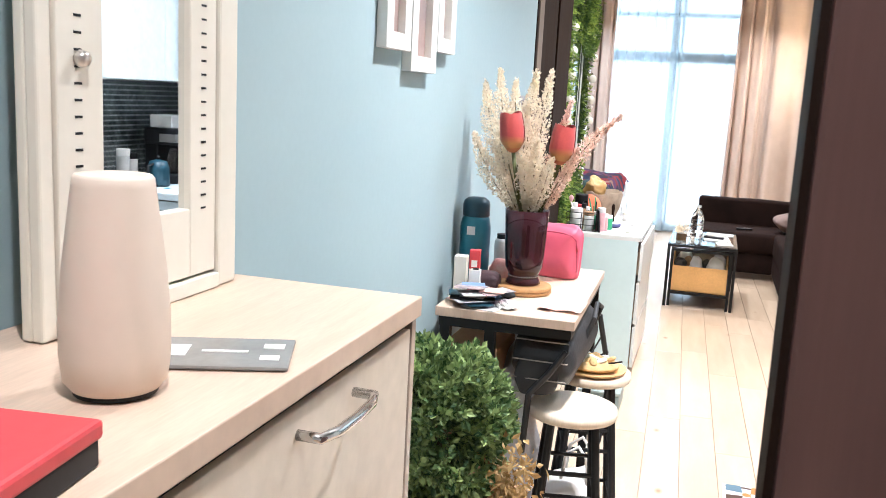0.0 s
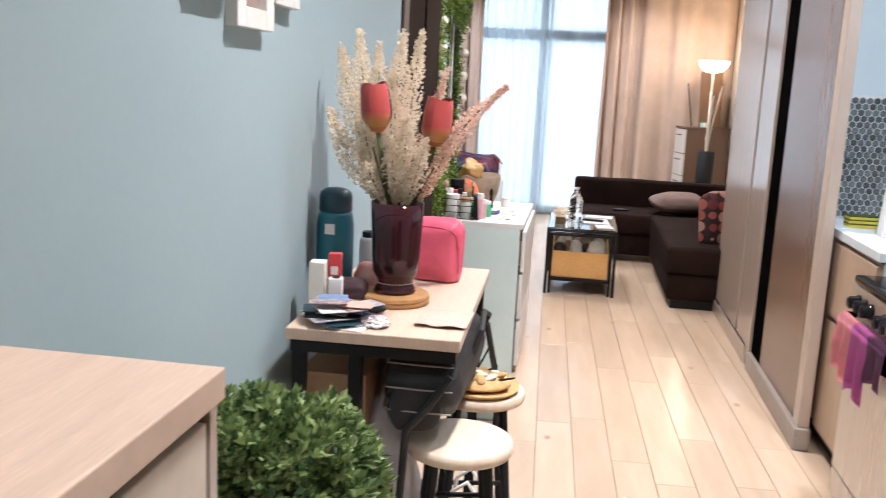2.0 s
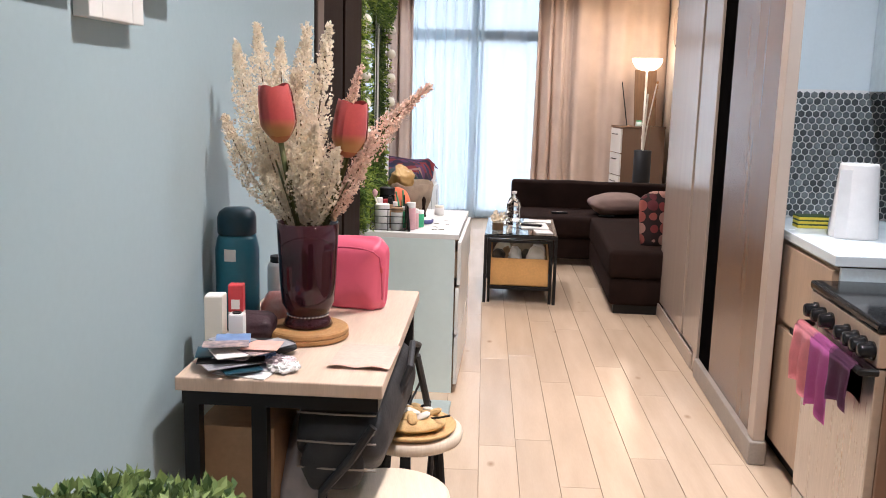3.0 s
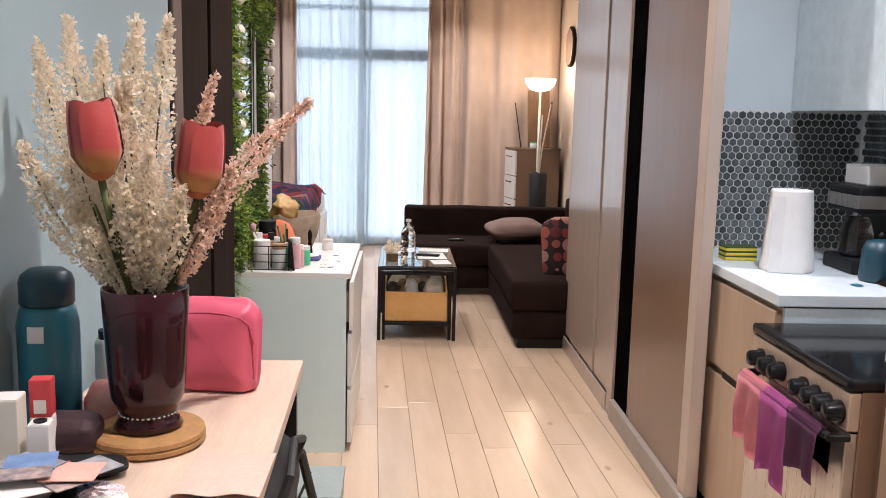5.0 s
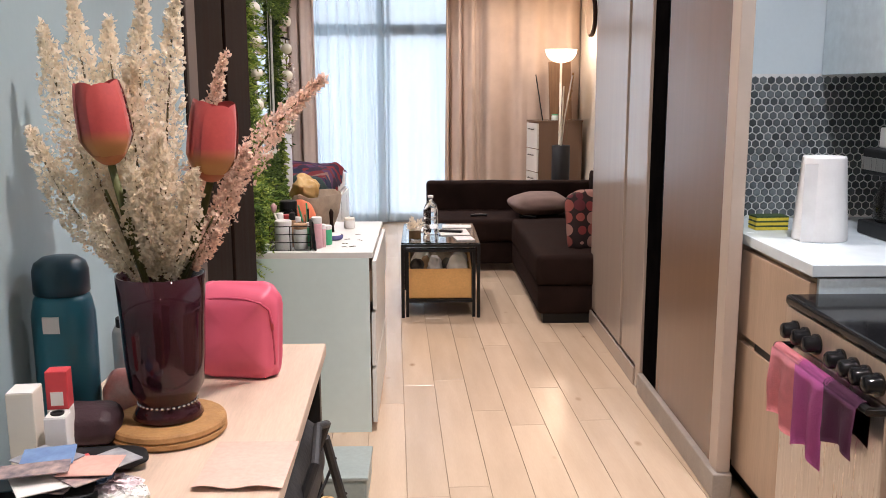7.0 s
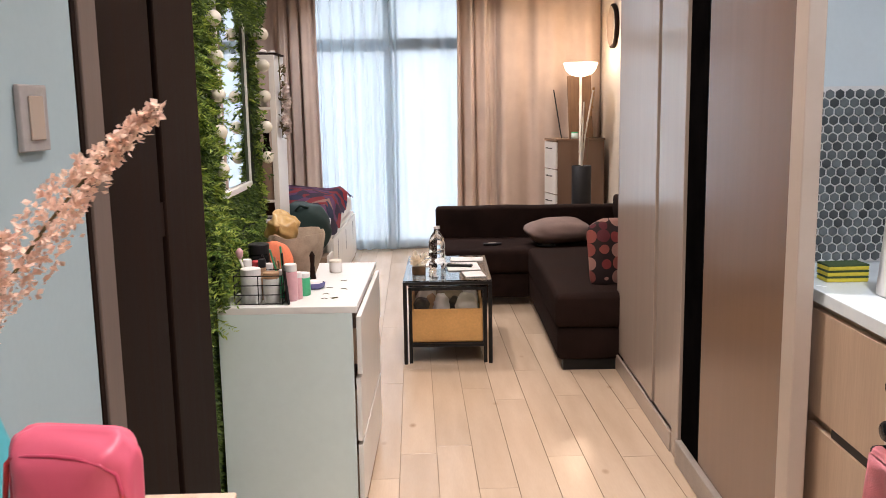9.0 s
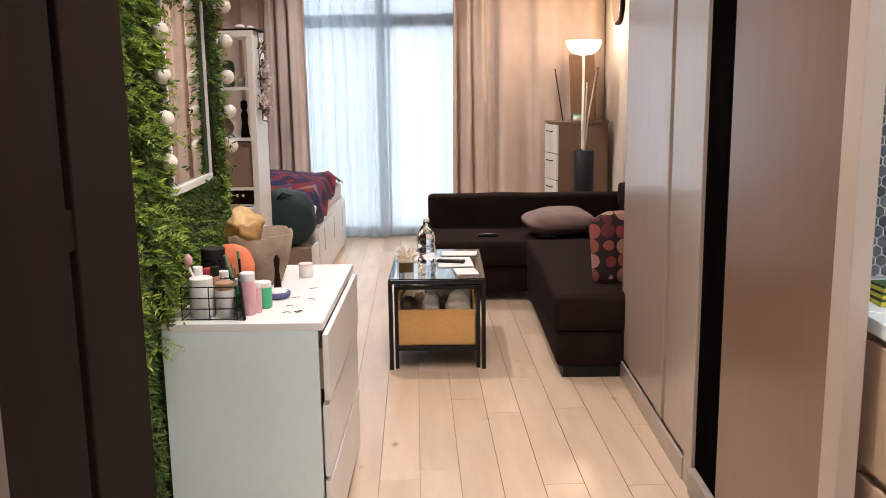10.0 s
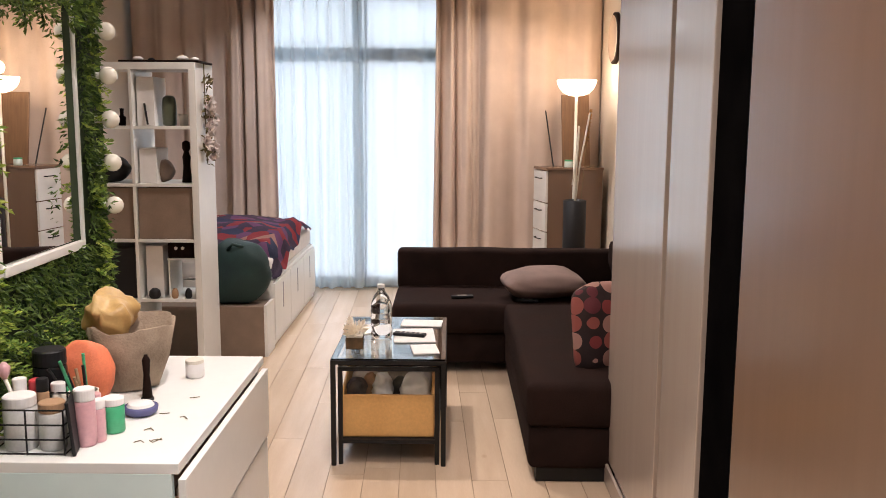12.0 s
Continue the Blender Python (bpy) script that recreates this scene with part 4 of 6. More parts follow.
def plume(parent, tip, bend, width, material, seed, n=800, size=0.010, low=0.16):
    """A feathery dried plume from the vase mouth to its tip: side sprays of small curled florets round a stem."""
    rng = np.random.default_rng(seed)
    base = np.array([tip[0] * 0.12, tip[1] * 0.12, 0.20])
    top = np.array(tip)
    mid = (base + top) / 2 + np.array(bend)
    u = np.linspace(0, 1, 14)[:, None]
    line = (1 - u) ** 2 * base + 2 * u * (1 - u) * mid + u ** 2 * top
    part("stem", tube([Vector(p) for p in line], 0.0028, 6, taper=0.4), STEM, parent)
    m, steps = max(n // 14, 10), 14
    k = np.linspace(low, 0.99, m) + rng.uniform(-0.01, 0.01, m)
    pos = (1 - k[:, None]) ** 2 * base + 2 * k[:, None] * (1 - k[:, None]) * mid + k[:, None] ** 2 * top
    dirn = np.gradient(line, axis=0)[np.clip((k * 13).astype(int), 0, 13)]
    dirn /= np.linalg.norm(dirn, axis=1)[:, None]
    w = width * (np.clip((k - low) / 0.22, 0.25, 1) * np.clip((1.02 - k) / 0.45, 0.12, 1)) * rng.uniform(0.7, 1.15, m)
    ang = np.arange(m) * 2.4 + rng.uniform(-0.5, 0.5, m)
    e1 = np.cross(dirn, np.array([0.31, 0.9, 0.2]))
    e1 /= np.linalg.norm(e1, axis=1)[:, None]
    e2 = np.cross(dirn, e1)
    out = e1 * np.cos(ang)[:, None] + e2 * np.sin(ang)[:, None]
    rows = []
    for q in range(steps):
        f = (q + 1) / steps
        jit = rng.normal(0, 1, (m, 3)) * 0.0022
        curl = np.sin(f * 2.6)
        p = pos + out * (w * curl)[:, None] + dirn * (w * 1.5 * f * f)[:, None] + jit
        rows.append(np.hstack([p, out * (0.9 - f) + dirn * (0.2 + 0.8 * f)]))
    leaves("plume", np.vstack(rows), size, material, parent, "", 0.7, 0.75, seed)


PL = [((-0.165, 0.03, 0.62), (-0.05, 0, 0.02), 0.034, 1250), ((-0.125, 0.05, 0.66), (-0.04, 0, 0.03), 0.034, 1300), ((-0.075, 0.06, 0.63), (-0.03, 0, 0.03), 0.032, 1250), ((-0.185, 0.0, 0.46), (-0.04, 0, 0.0), 0.028, 900),
      ((-0.12, 0.02, 0.50), (-0.03, 0, 0.02), 0.028, 900), ((0.002, -0.01, 0.655), (-0.03, 0, 0.02), 0.036, 1500), ((0.045, 0.01, 0.665), (-0.01, 0, 0.02), 0.028, 1250), ((-0.022, -0.02, 0.56), (-0.015, 0, 0.0), 0.034, 1250),
      ((0.028, -0.06, 0.455), (0.005, 0, 0), 0.030, 1200), ((0.075, -0.055, 0.40), (0.01, 0, -0.01), 0.023, 900), ((-0.085, -0.06, 0.375), (-0.02, 0, 0), 0.022, 800), ((-0.01, -0.065, 0.40), (0, 0, 0), 0.026, 1000)]
for i, (tip, bend, w, cnt) in enumerate(PL):
    plume(vs, tip, bend, w, PLUME, 20 + i, int(cnt * 1.6), 0.0085)
for i, (tip, bend, w) in enumerate((((0.262, 0.06, 0.54), (-0.03, 0, 0.055), 0.024), ((0.106, 0.05, 0.575), (0.0, 0, 0.0), 0.020), ((0.148, -0.02, 0.435), (0.01, 0, -0.03), 0.022))):
    plume(vs, tip, bend, w, PLUME_PINK, 50 + i, 1800, 0.0075, 0.22)


def tulip(parent, at, lean):
    m = Matrix.Translation(at) @ Matrix.Rotation(lean, 4, "Y")
    head = bmesh.new()
    for i in range(6):
        a0 = i * math.pi / 3
        rows = []
        for j in range(9):
            k = j / 8
            r = 0.0385 * min(1.0, 0.60 + 1.9 * k) * (1.0 if i % 2 else 0.93) * (1 - 0.16 * k ** 4)
            half = 0.70 * (1 - max(0, k - 0.8) ** 2 * 5) + 0.03
            rows.append([head.verts.new((r * math.cos(a0 + half * s), r * math.sin(a0 + half * s), (0.108 + 0.004 * math.sin(i * 2.3)) * k - 0.005 * s * s * k)) for s in (-1, -0.5, 0, 0.5, 1)])
        for r0, r1 in zip(rows, rows[1:]):
            for q in range(4):
                head.faces.new((r0[q], r0[q + 1], r1[q + 1], r1[q]))
    bmesh.ops.transform(head, matrix=m, verts=head.verts)
    part("tulip_head", head, TULIP, parent, "red tulip head with a yellow foot", True)
    cup = lathe([(0.004, -0.014), (0.012, -0.011), (0.020, -0.004), (0.0235, 0.002), (0.020, 0.004)], 20)
    bmesh.ops.transform(cup, matrix=m, verts=cup.verts)
    part("tulip_base", cup, TULIP_BASE, parent, "yellow base of the tulip", True)
    part("tulip_stem", tube([(at[0] * 0.2, at[1] * 0.2, 0.18), (at[0] * 0.7, at[1] * 0.7, at[2] * 0.75), (at[0], at[1], at[2] - 0.008)], 0.006, 8), mat("olive stem", (0.12, 0.13, 0.04), None, 0.6) if "olive stem" not in bpy.data.materials else bpy.data.materials["olive stem"], parent, smooth=True)
    for s in (-1, 1):
        lf = bmesh.new()
        rows = []
        for j in range(8):
            k = j / 7
            w = 0.016 * math.sin((0.08 + 0.9 * k) * math.pi)
            c0 = Vector((at[0] * (0.35 + 0.6 * k) + s * 0.012 * k, at[1] * (0.35 + 0.6 * k), 0.22 + (at[2] - 0.27) * k))
            rows.append([lf.verts.new(c0 + Vector((0.2 * w, -w, 0))), lf.verts.new(c0 + Vector((s * 0.004, 0, 0))), lf.verts.new(c0 + Vector((-0.2 * w, w, 0)))])
        for r0, r1 in zip(rows, rows[1:]):
            for q in (0, 1):
                lf.faces.new((r0[q], r0[q + 1], r1[q + 1], r1[q]))
        part("tulip_leaf", lf, bpy.data.materials["olive stem"], parent, smooth=True)
tulip(vs, (-0.045, -0.06, 0.425), radians(-7))
tulip(vs, (0.092, -0.02, 0.395), radians(6))

# pink case
pc = thing("pink_case", (-0.088, 3.215, TT), -8, "small pink zipped vinyl case on the table", "case")
b = pillow(0.165, 0.192, 0.088, None, 0.34, 4)
bmesh.ops.subdivide_edges(b, edges=b.edges[:], cuts=1, use_grid_fill=True)
for v in b.verts:
    v.co += Vector((0.002, 0.002, 0.003)) * noise.noise(v.co * 22) + Vector((0, 0, 0.004)) * noise.noise(v.co * 9)
bmesh.ops.transform(b, matrix=Matrix.Translation((0, 0, 0.091)) @ Matrix.Rotation(radians(90), 4, "X"), verts=b.verts)
for v in b.verts:
    v.co.z = max(v.co.z, 0.001)
    v.co.x += 0.006 * v.co.z / 0.16
tree = BVHTree.FromBMesh(b)
seam = []
for x, z in ((-0.076, 0.03), (-0.076, 0.11), (-0.072, 0.14), (-0.06, 0.156), (-0.03, 0.161), (0.0, 0.162), (0.03, 0.161), (0.06, 0.155), (0.073, 0.14), (0.077, 0.11), (0.077, 0.03)):
    at_, nor, k_, far_ = tree.ray_cast(Vector((x, -0.3, z)), Vector((0, 1, 0)))
    if at_ is not None:
        seam.append(at_)
part("body", b, PINK, pc, smooth=True)
part("seam", tube(seam, 0.0024, 8), mat("deep pink piping", (0.55, 0.06, 0.12), None, 0.45), pc, "deeper pink piping", True)
part("zip", tube([(-0.076, -0.026, 0.10), (-0.070, -0.026, 0.145), (-0.045, -0.026, 0.168), (0.045, -0.026, 0.168), (0.070, -0.026, 0.145), (0.078, -0.026, 0.10)], 0.0035, 8), RED, pc, "darker pink zip", True)
# blue bottle
bt = thing("drinking_bottle", (-0.322, 2.985, TT), -92, "teal blue steel drinking bottle with a navy lid", "bottle")
part("body", lathe([(0.043, 0), (0.049, 0.006), (0.050, 0.185), (0.045, 0.21), (0.040, 0.22)], 36), TEAL, bt, smooth=True)
part("lid", lathe([(0.041, 0.219), (0.044, 0.222), (0.044, 0.258), (0.040, 0.270), (0.028, 0.279), (0, 0.281)], 32), NAVY, bt, "navy screw lid", True)
part("emblem", box(0.047, 0.0507, -0.013, 0.013, 0.163, 0.190), PAPER, bt, "pale printed emblem")
# small boxes, papers
for x, y, sx, sy, h, m, lab in ((-0.312, 2.80, 0.038, 0.045, 0.118, CREAMW, "slim cream cosmetic carton"), (-0.264, 2.795, 0.031, 0.032, 0.080, PAPER, "small white tube carton with a dark ring"), (-0.282, 2.85, 0.032, 0.028, 0.132, RED, "red and white cosmetic carton")):
    o = thing("carton", (x, y, TT), 6, lab, "box")
    if m is RED:
        part("sleeve", box(-sx / 2, sx / 2, -sy / 2, sy / 2, h * 0.55, h, 0.0015), m, o, "red upper sleeve")
        part("lower_sleeve", box(-sx / 2, sx / 2, -sy / 2, sy / 2, 0, h * 0.55, 0.0015), PAPER, o, "white lower sleeve")
        part("print_patch", box(-0.009, 0.009, -sy / 2 - 0.0008, -sy / 2, h * 0.60, h * 0.76), PAPER, o)
    else:
        part("sleeve", box(-sx / 2, sx / 2, -sy / 2, sy / 2, 0, h, 0.0015), m, o)
        part("flap", box(-sx / 2 + 0.001, sx / 2 - 0.001, -sy / 2 + 0.001, sy / 2 - 0.001, h, h + 0.001), PAPER, o)
    if m is PAPER:
        part("ring", lathe([(0.009, h + 0.001), (0.010, h + 0.004), (0.007, h + 0.004), (0.006, h + 0.002)], 20), RUBBER, o, "dark ring")
pl_ = pillow(0.10, 0.075, 0.062, Matrix.Translation((-0.258, 2.89, TT + 0.030)), 0.5, 6)
for v in pl_.verts:
    v.co += 0.006 * noise.noise_vector(v.co * 22)
    v.co.z = max(v.co.z, TT)
solid("plum_pouch", pl_, mat("dark plum cloth", (0.045, 0.016, 0.022), (0.02, 0.009, 0.012), 0.6, scale=14, fine=150, bump=0.3), "soft dark plum pouch beside the vase", "pouch", smooth=True)
wj = thing("white_jar", (-0.248, 3.07, TT), 0, "small white jar with a dark cap", "jar")
part("jar", lathe([(0.025, 0), (0.027, 0.004), (0.027, 0.13), (0.022, 0.14)], 28), PAPER, wj, smooth=True)
part("cap", lathe([(0.02, 0.14), (0.02, 0.155), (0, 0.157)], 24), RUBBER, wj)
ob_ = thing("snack_pouch", (-0.235, 2.995, TT), 20, "crumpled orange and pink snack pouch", "pouch")
part("pouch", pillow(0.07, 0.04, 0.085, Matrix.Translation((0, 0, 0.042)), 0.7, 4), mat("orange wrapper", (0.62, 0.16, 0.12), (0.72, 0.50, 0.46), 0.35, scale=25), ob_, smooth=True)
cn = solid("paper_cone", lathe([(0.055, 0), (0.045, 0.05), (0.018, 0.15), (0.003, 0.2)], 28, (-0.27, 3.36, TT)), CYAN, "cyan paper cone standing on the table", "cone", smooth=True)
rng = random.Random(12)
GREYPAPER = mat("grey printed paper", (0.45, 0.44, 0.45), (0.2, 0.2, 0.23), 0.5, scale=45)
PHOTOPAPER = mat("mottled colour print", (0.55, 0.40, 0.36), (0.08, 0.08, 0.11), 0.4, scale=55)
COL = [PAPER, GREYPAPER, PAPER, PAPERBLUE, NAVY, PAPERPINK, PAPER, GREYPAPER, RUBBER, PAPER, PHOTOPAPER, NAVY, GREYPAPER, RED, PAPER, PHOTOPAPER, GREYPAPER, PAPERPINK, GREYPAPER, PAPERBLUE, PHOTOPAPER]
zz = TT
for i, m in enumerate(COL):
    w, h, t = rng.uniform(0.075, 0.15) * (1 - 0.015 * i), rng.uniform(0.05, 0.10) * (1 - 0.015 * i), 0.0019
    o = solid("leaflet", box(-w / 2, w / 2, -h / 2, h / 2, 0, t, 0.0006), m, "printed leaflet in a loose pile", "leaflet", group="pile of leaflets")
    o.matrix_basis = pose(-0.222 + rng.uniform(-0.06, 0.06), 2.688 + rng.uniform(-0.035, 0.035), zz, rng.uniform(-0.5, 0.5), 0, rng.uniform(-40, 40))
    zz += t + 0.0006
for x, y, z, m, lab in ((-0.150, 2.705, TT + 0.012, mat("white tissue", (0.76, 0.68, 0.70), (0.70, 0.55, 0.58), 0.85, scale=40), "crumpled white and pink tissue"), (-0.192, 2.715, TT + 0.02, PAPERBLUE, "crumpled blue wrapper"), (-0.132, 2.675, TT + 0.008, PAPER, "crumpled white tissue")):
    ti = bmesh.new()
    bmesh.ops.create_icosphere(ti, subdivisions=4, radius=1)
    for v in ti.verts:
        c0 = v.co.copy()
        v.co = Vector((c0.x * 0.030, c0.y * 0.024, c0.z * 0.006)) + 0.009 * noise.noise_vector(c0 * 2.3 + Vector((x * 90, 0, 0))) + 0.005 * noise.noise_vector(c0 * 6)
        v.co += Vector((x, y, z))
        v.co.z = max(v.co.z, TT)
    solid("crumpled_tissue", ti, m, lab + " on the leaflets", "tissue", group="crumpled tissues")
gc_ = thing("glasses_case", (-0.20, 2.785, TT), 8, "slim black glasses case on the table", "case")
part("shell", pillow(0.13, 0.045, 0.03, Matrix.Translation((0, 0, 0.0155)), 0.5, 2), RUBBER, gc_, smooth=True)
part("hinge", tube([(-0.05, 0.021, 0.016), (0.05, 0.021, 0.016)], 0.002, 6), STEEL, gc_)
pk = bmesh.new()
g = [[pk.verts.new((-0.052 + 0.126 * i / 12, 2.705 + 0.17 * j / 8, TT + 0.003 + (0.006 * max(0, 1 - j / 2) * (0.6 + 0.4 * math.sin(i * 0.9))))) for i in range(13)] for j in range(9)]
for r0, r1 in zip(g, g[1:]):
    for i in range(12):
        pk.faces.new((r0[i], r0[i + 1], r1[i + 1], r1[i]))
solid("pink_napkin", pk, PAPERPINK, "thin pink paper napkin with a curled edge", "napkin", smooth=True)

# dressing niche: ivy, mirror, bulbs ---------------------------------------
iv = thing("ivy_wall", (0, 0, 0), 0, "artificial ivy hedge covering the wall behind the dresser", "ivy", kind="stuff")
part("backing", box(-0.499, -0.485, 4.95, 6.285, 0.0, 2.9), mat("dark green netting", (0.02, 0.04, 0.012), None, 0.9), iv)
rng2 = np.random.default_rng(11)
n = 62000
yy, zz2 = rng2.uniform(4.93, 6.285, n), rng2.uniform(0.0, 2.9, n)
keep = ~((yy > 5.515) & (yy < 6.09) & (zz2 > 1.165) & (zz2 < 1.83 + 0.03 * np.sin(yy * 40)))
yy, zz2 = yy[keep], zz2[keep]
bulge = 0.028 * (1 + np.sin(yy * 9 + np.sin(zz2 * 5)) * np.sin(zz2 * 8 + 1)) + 0.012 * rng2.uniform(0, 1, len(yy))
bulge *= np.where((yy > 5.2) & (zz2 < 0.8), 0.3, 1.0)
bulge *= np.where((yy > 5.25) & (yy < 5.6) & (zz2 > 1.08), 0.25, 1.0)
bulge *= np.where((yy > 5.45) & (yy < 6.1) & (zz2 > 1.02) & (zz2 < 1.2), 0.15, 1.0)
bulge *= np.where(yy < 5.2, 0.45, 1.0)
bulge = np.where((zz2 > 1.75) & (yy > 5.5), bulge + 0.02, bulge)
bulge *= np.where(yy > 6.1, 0.2, 1.0)
span = (yy < 6.235) | (zz2 < 1.15)
yy, zz2, bulge = yy[span], zz2[span], bulge[span]
pl = np.stack([-0.482 + bulge * 1.25, yy, zz2], 1)
dv = np.stack([np.full(len(yy), 0.6), rng2.normal(0, 0.5, len(yy)), np.full(len(yy), -0.5)], 1)
leaves("foliage", np.hstack([pl, dv]), 0.024, IVY, iv, "small fresh green leaves", 0.5, 0.32, 12)
spr = []
while len(spr) < 12000:
    y0, z0 = rng2.uniform(4.95, 6.2), rng2.uniform(0.72, 2.3)
    if 5.5 < y0 < 6.1 and 1.03 < z0 < 1.86:
        continue
    if 5.3 < y0 < 6.1 and z0 >= 1.86:
        z0 += 0.04
    ln = rng2.uniform(0.06, 0.11) * (0.55 if z0 > 1.1 and 5.2 < y0 < 5.6 else 0.4 if y0 > 6.1 else 0.5 if y0 < 5.18 else 1.0)
    ax = np.array([0.75, rng2.normal(0, 0.35), rng2.normal(0.1, 0.35)])
    ax /= np.linalg.norm(ax)
    sd = np.cross(ax, np.array([rng2.normal(0, 0.3), rng2.normal(0, 0.5), 1.0]))
    sd /= np.linalg.norm(sd)
    for q in np.linspace(0.25, 1.0, 9):
        at = np.array([-0.47, y0, z0]) + ax * ln * q + np.array([0, 0, -0.35 * ln * q * q])
        for s_ in (-1, 1):
            spr.append(np.concatenate([at, sd * s_ * 0.9 + ax * 0.5]))
leaves("fern_fronds", np.array(spr), 0.024, FERN, iv, "bright fern fronds", 0.12, 0.30, 13)
mi = thing("wall_mirror", (-0.474, 5.805, 1.155), 1.9, "rectangular wall mirror in a white frame, hung on ivy", "mirror")
for a in ((-0.285, -0.262, 0, 0.84), (0.262, 0.282, 0, 0.84), (-0.262, 0.262, 0, 0.026), (-0.262, 0.262, 0.814, 0.84)):
    part("frame_bar", box(-0.018, 0.012 if a[3] < 0.1 else 0.006, *a, 0.003), WHITE, mi)
part("mirror_pane", box(-0.010, -0.004, -0.26, 0.26, 0.03, 0.81), MIRROR, mi, "mirror pane")
for yb in (-0.345, 0.375):
    for i in range(6):
        bl = thing("mirror_bulb", (-0.425 if yb > 0 else -0.445, 5.80 + yb * 1.03 if yb < 0 else 5.82 + yb, 1.275 + 0.135 * i), 0, "round opal bulb beside the wall mirror, unlit", "bulb", "mirror bulbs")
        part("globe", lathe([(0.002, -0.028), (0.012, -0.0255), (0.021, -0.019), (0.027, -0.008), (0.028, 0.003), (0.024, 0.015), (0.014, 0.0245), (0.002, 0.028)], 20), BULB, bl, smooth=True)
        k = lathe([(0.010, 0), (0.012, 0.03)], 12)
        bmesh.ops.transform(k, matrix=Matrix.Translation((-0.018, 0, 0)) @ Matrix.Rotation(radians(-90), 4, "Y"), verts=k.verts)
        part("socket", k, WHITE, bl)

# things on the dresser
DZ = 0.801
bk = thing("wire_basket", (-0.30, 5.345, DZ), 0, "black wire basket full of cosmetic jars", "basket")
for z in (0.003, 0.036, 0.07, 0.104):
    part("wire", tube([(-0.085, -0.065, z), (0.085, -0.065, z), (0.085, 0.065, z), (-0.085, 0.065, z), (-0.085, -0.065, z)], 0.0022, 6), BLACK, bk)
for x, y in ((-0.085, -0.065), (0, -0.065), (0.085, -0.065), (0.085, 0), (0.085, 0.065), (-0.085, 0.065), (0, 0.065)):
    part("wire", tube([(x, y, 0.0), (x, y, 0.105)], 0.0022, 6), BLACK, bk)


def jar(x, y, r, h, m, lid, label, cat="jar", z=DZ):
    o = thing("jar", (x, y, z), 0, label, cat)
    part("body", lathe([(r * 0.93, 0), (r, 0.004), (r, h * 0.76), (r * 0.9, h * 0.8)], 24), m, o, smooth=True)
    part("lid", lathe([(r * 0.96, h * 0.8), (r * 0.98, h * 0.82), (r * 0.98, h * 0.98), (r * 0.9, h), (0, h)], 24), lid, o)
    return o


FROST = mat("frosted jar", (0.62, 0.62, 0.60), (0.50, 0.50, 0.48), 0.25, scale=20)
ROSE = mat("rose pink bottle", (0.66, 0.38, 0.40), (0.58, 0.32, 0.34), 0.3, scale=12)
GREEN = mat("green plastic", (0.05, 0.42, 0.20), None, 0.35)
ORANGE = mat("coral orange cloth", (0.80, 0.22, 0.10), (0.70, 0.17, 0.08), 0.7, scale=18, bump=0.2)
jar(-0.335, 5.33, 0.037, 0.125, FROST, PAPER, "frosted jar with a white lid in the basket")
jar(-0.262, 5.33, 0.030, 0.11, FROST, CARD, "small amber jar in the basket")
jar(-0.325, 5.40, 0.02, 0.14, RUBBER, RED, "dark slim tube with a red cap", "tube")
jar(-0.195, 5.35, 0.024, 0.135, ROSE, PAPER, "rose pink bottle with a white cap", "bottle")
jar(-0.205, 5.42, 0.020, 0.10, ROSE, ROSE, "rose pink tube standing upright", "tube")
jar(-0.165, 5.44, 0.027, 0.085, GREEN, PAPER, "green jar with a white lid")
jar(-0.10, 5.90, 0.027, 0.052, PAPER, CREAMW, "small white jar with a cream lid")
jar(-0.335, 5.49, 0.04, 0.19, BLACKGLASS, RUBBER, "dark perfume bottle on the dresser", "bottle")
jar(-0.288, 5.425, 0.017, 0.125, CREAMW, PAPER, "slim cream tube with a white cap", "tube")
jar(-0.302, 5.375, 0.014, 0.15, CARD, RUBBER, "slim brown tube with a dark cap in the basket", "tube")
jar(-0.232, 5.40, 0.015, 0.105, GREEN, PAPER, "slim green tube with a white cap", "tube")
jar(-0.355, 5.375, 0.016, 0.15, RED, PAPER, "red lipstick tube in the basket", "tube")
jar(-0.175, 5.375, 0.017, 0.10, ROSE, PAPER, "pale rose bottle with a white cap", "bottle")
pal = solid("makeup_palette", box(-0.004, 0.004, -0.055, 0.055, 0, 0.125, 0.002), RUBBER, "dark flat make-up palette leaning on the basket", "palette")
pal.matrix_basis = pose(-0.204, 5.325, DZ + 0.0005, 0, -5, 14)
mb = thing("makeup_brush", (-0.345, 5.36, DZ + 0.005), 0, "make-up brush with a pale handle leaning in the basket", "brush")
part("handle", tube([(0.02, 0, 0.0), (-0.03, -0.01, 0.15)], 0.0045, 8), CREAMW, mb, smooth=True)
part("bristles", lathe([(0.005, 0), (0.012, 0.012), (0.014, 0.028), (0.004, 0.04)], 14, (-0.031, -0.010, 0.15)), ROSE, mb, "rose bristles", True)
br = thing("brush_holder", (-0.255, 5.49, DZ), 0, "cup of make-up brushes and pencils", "cup")
part("cup", lathe([(0.03, 0), (0.034, 0.004), (0.036, 0.085), (0.032, 0.085), (0.03, 0.01), (0, 0.01)], 24), CREAMW, br)
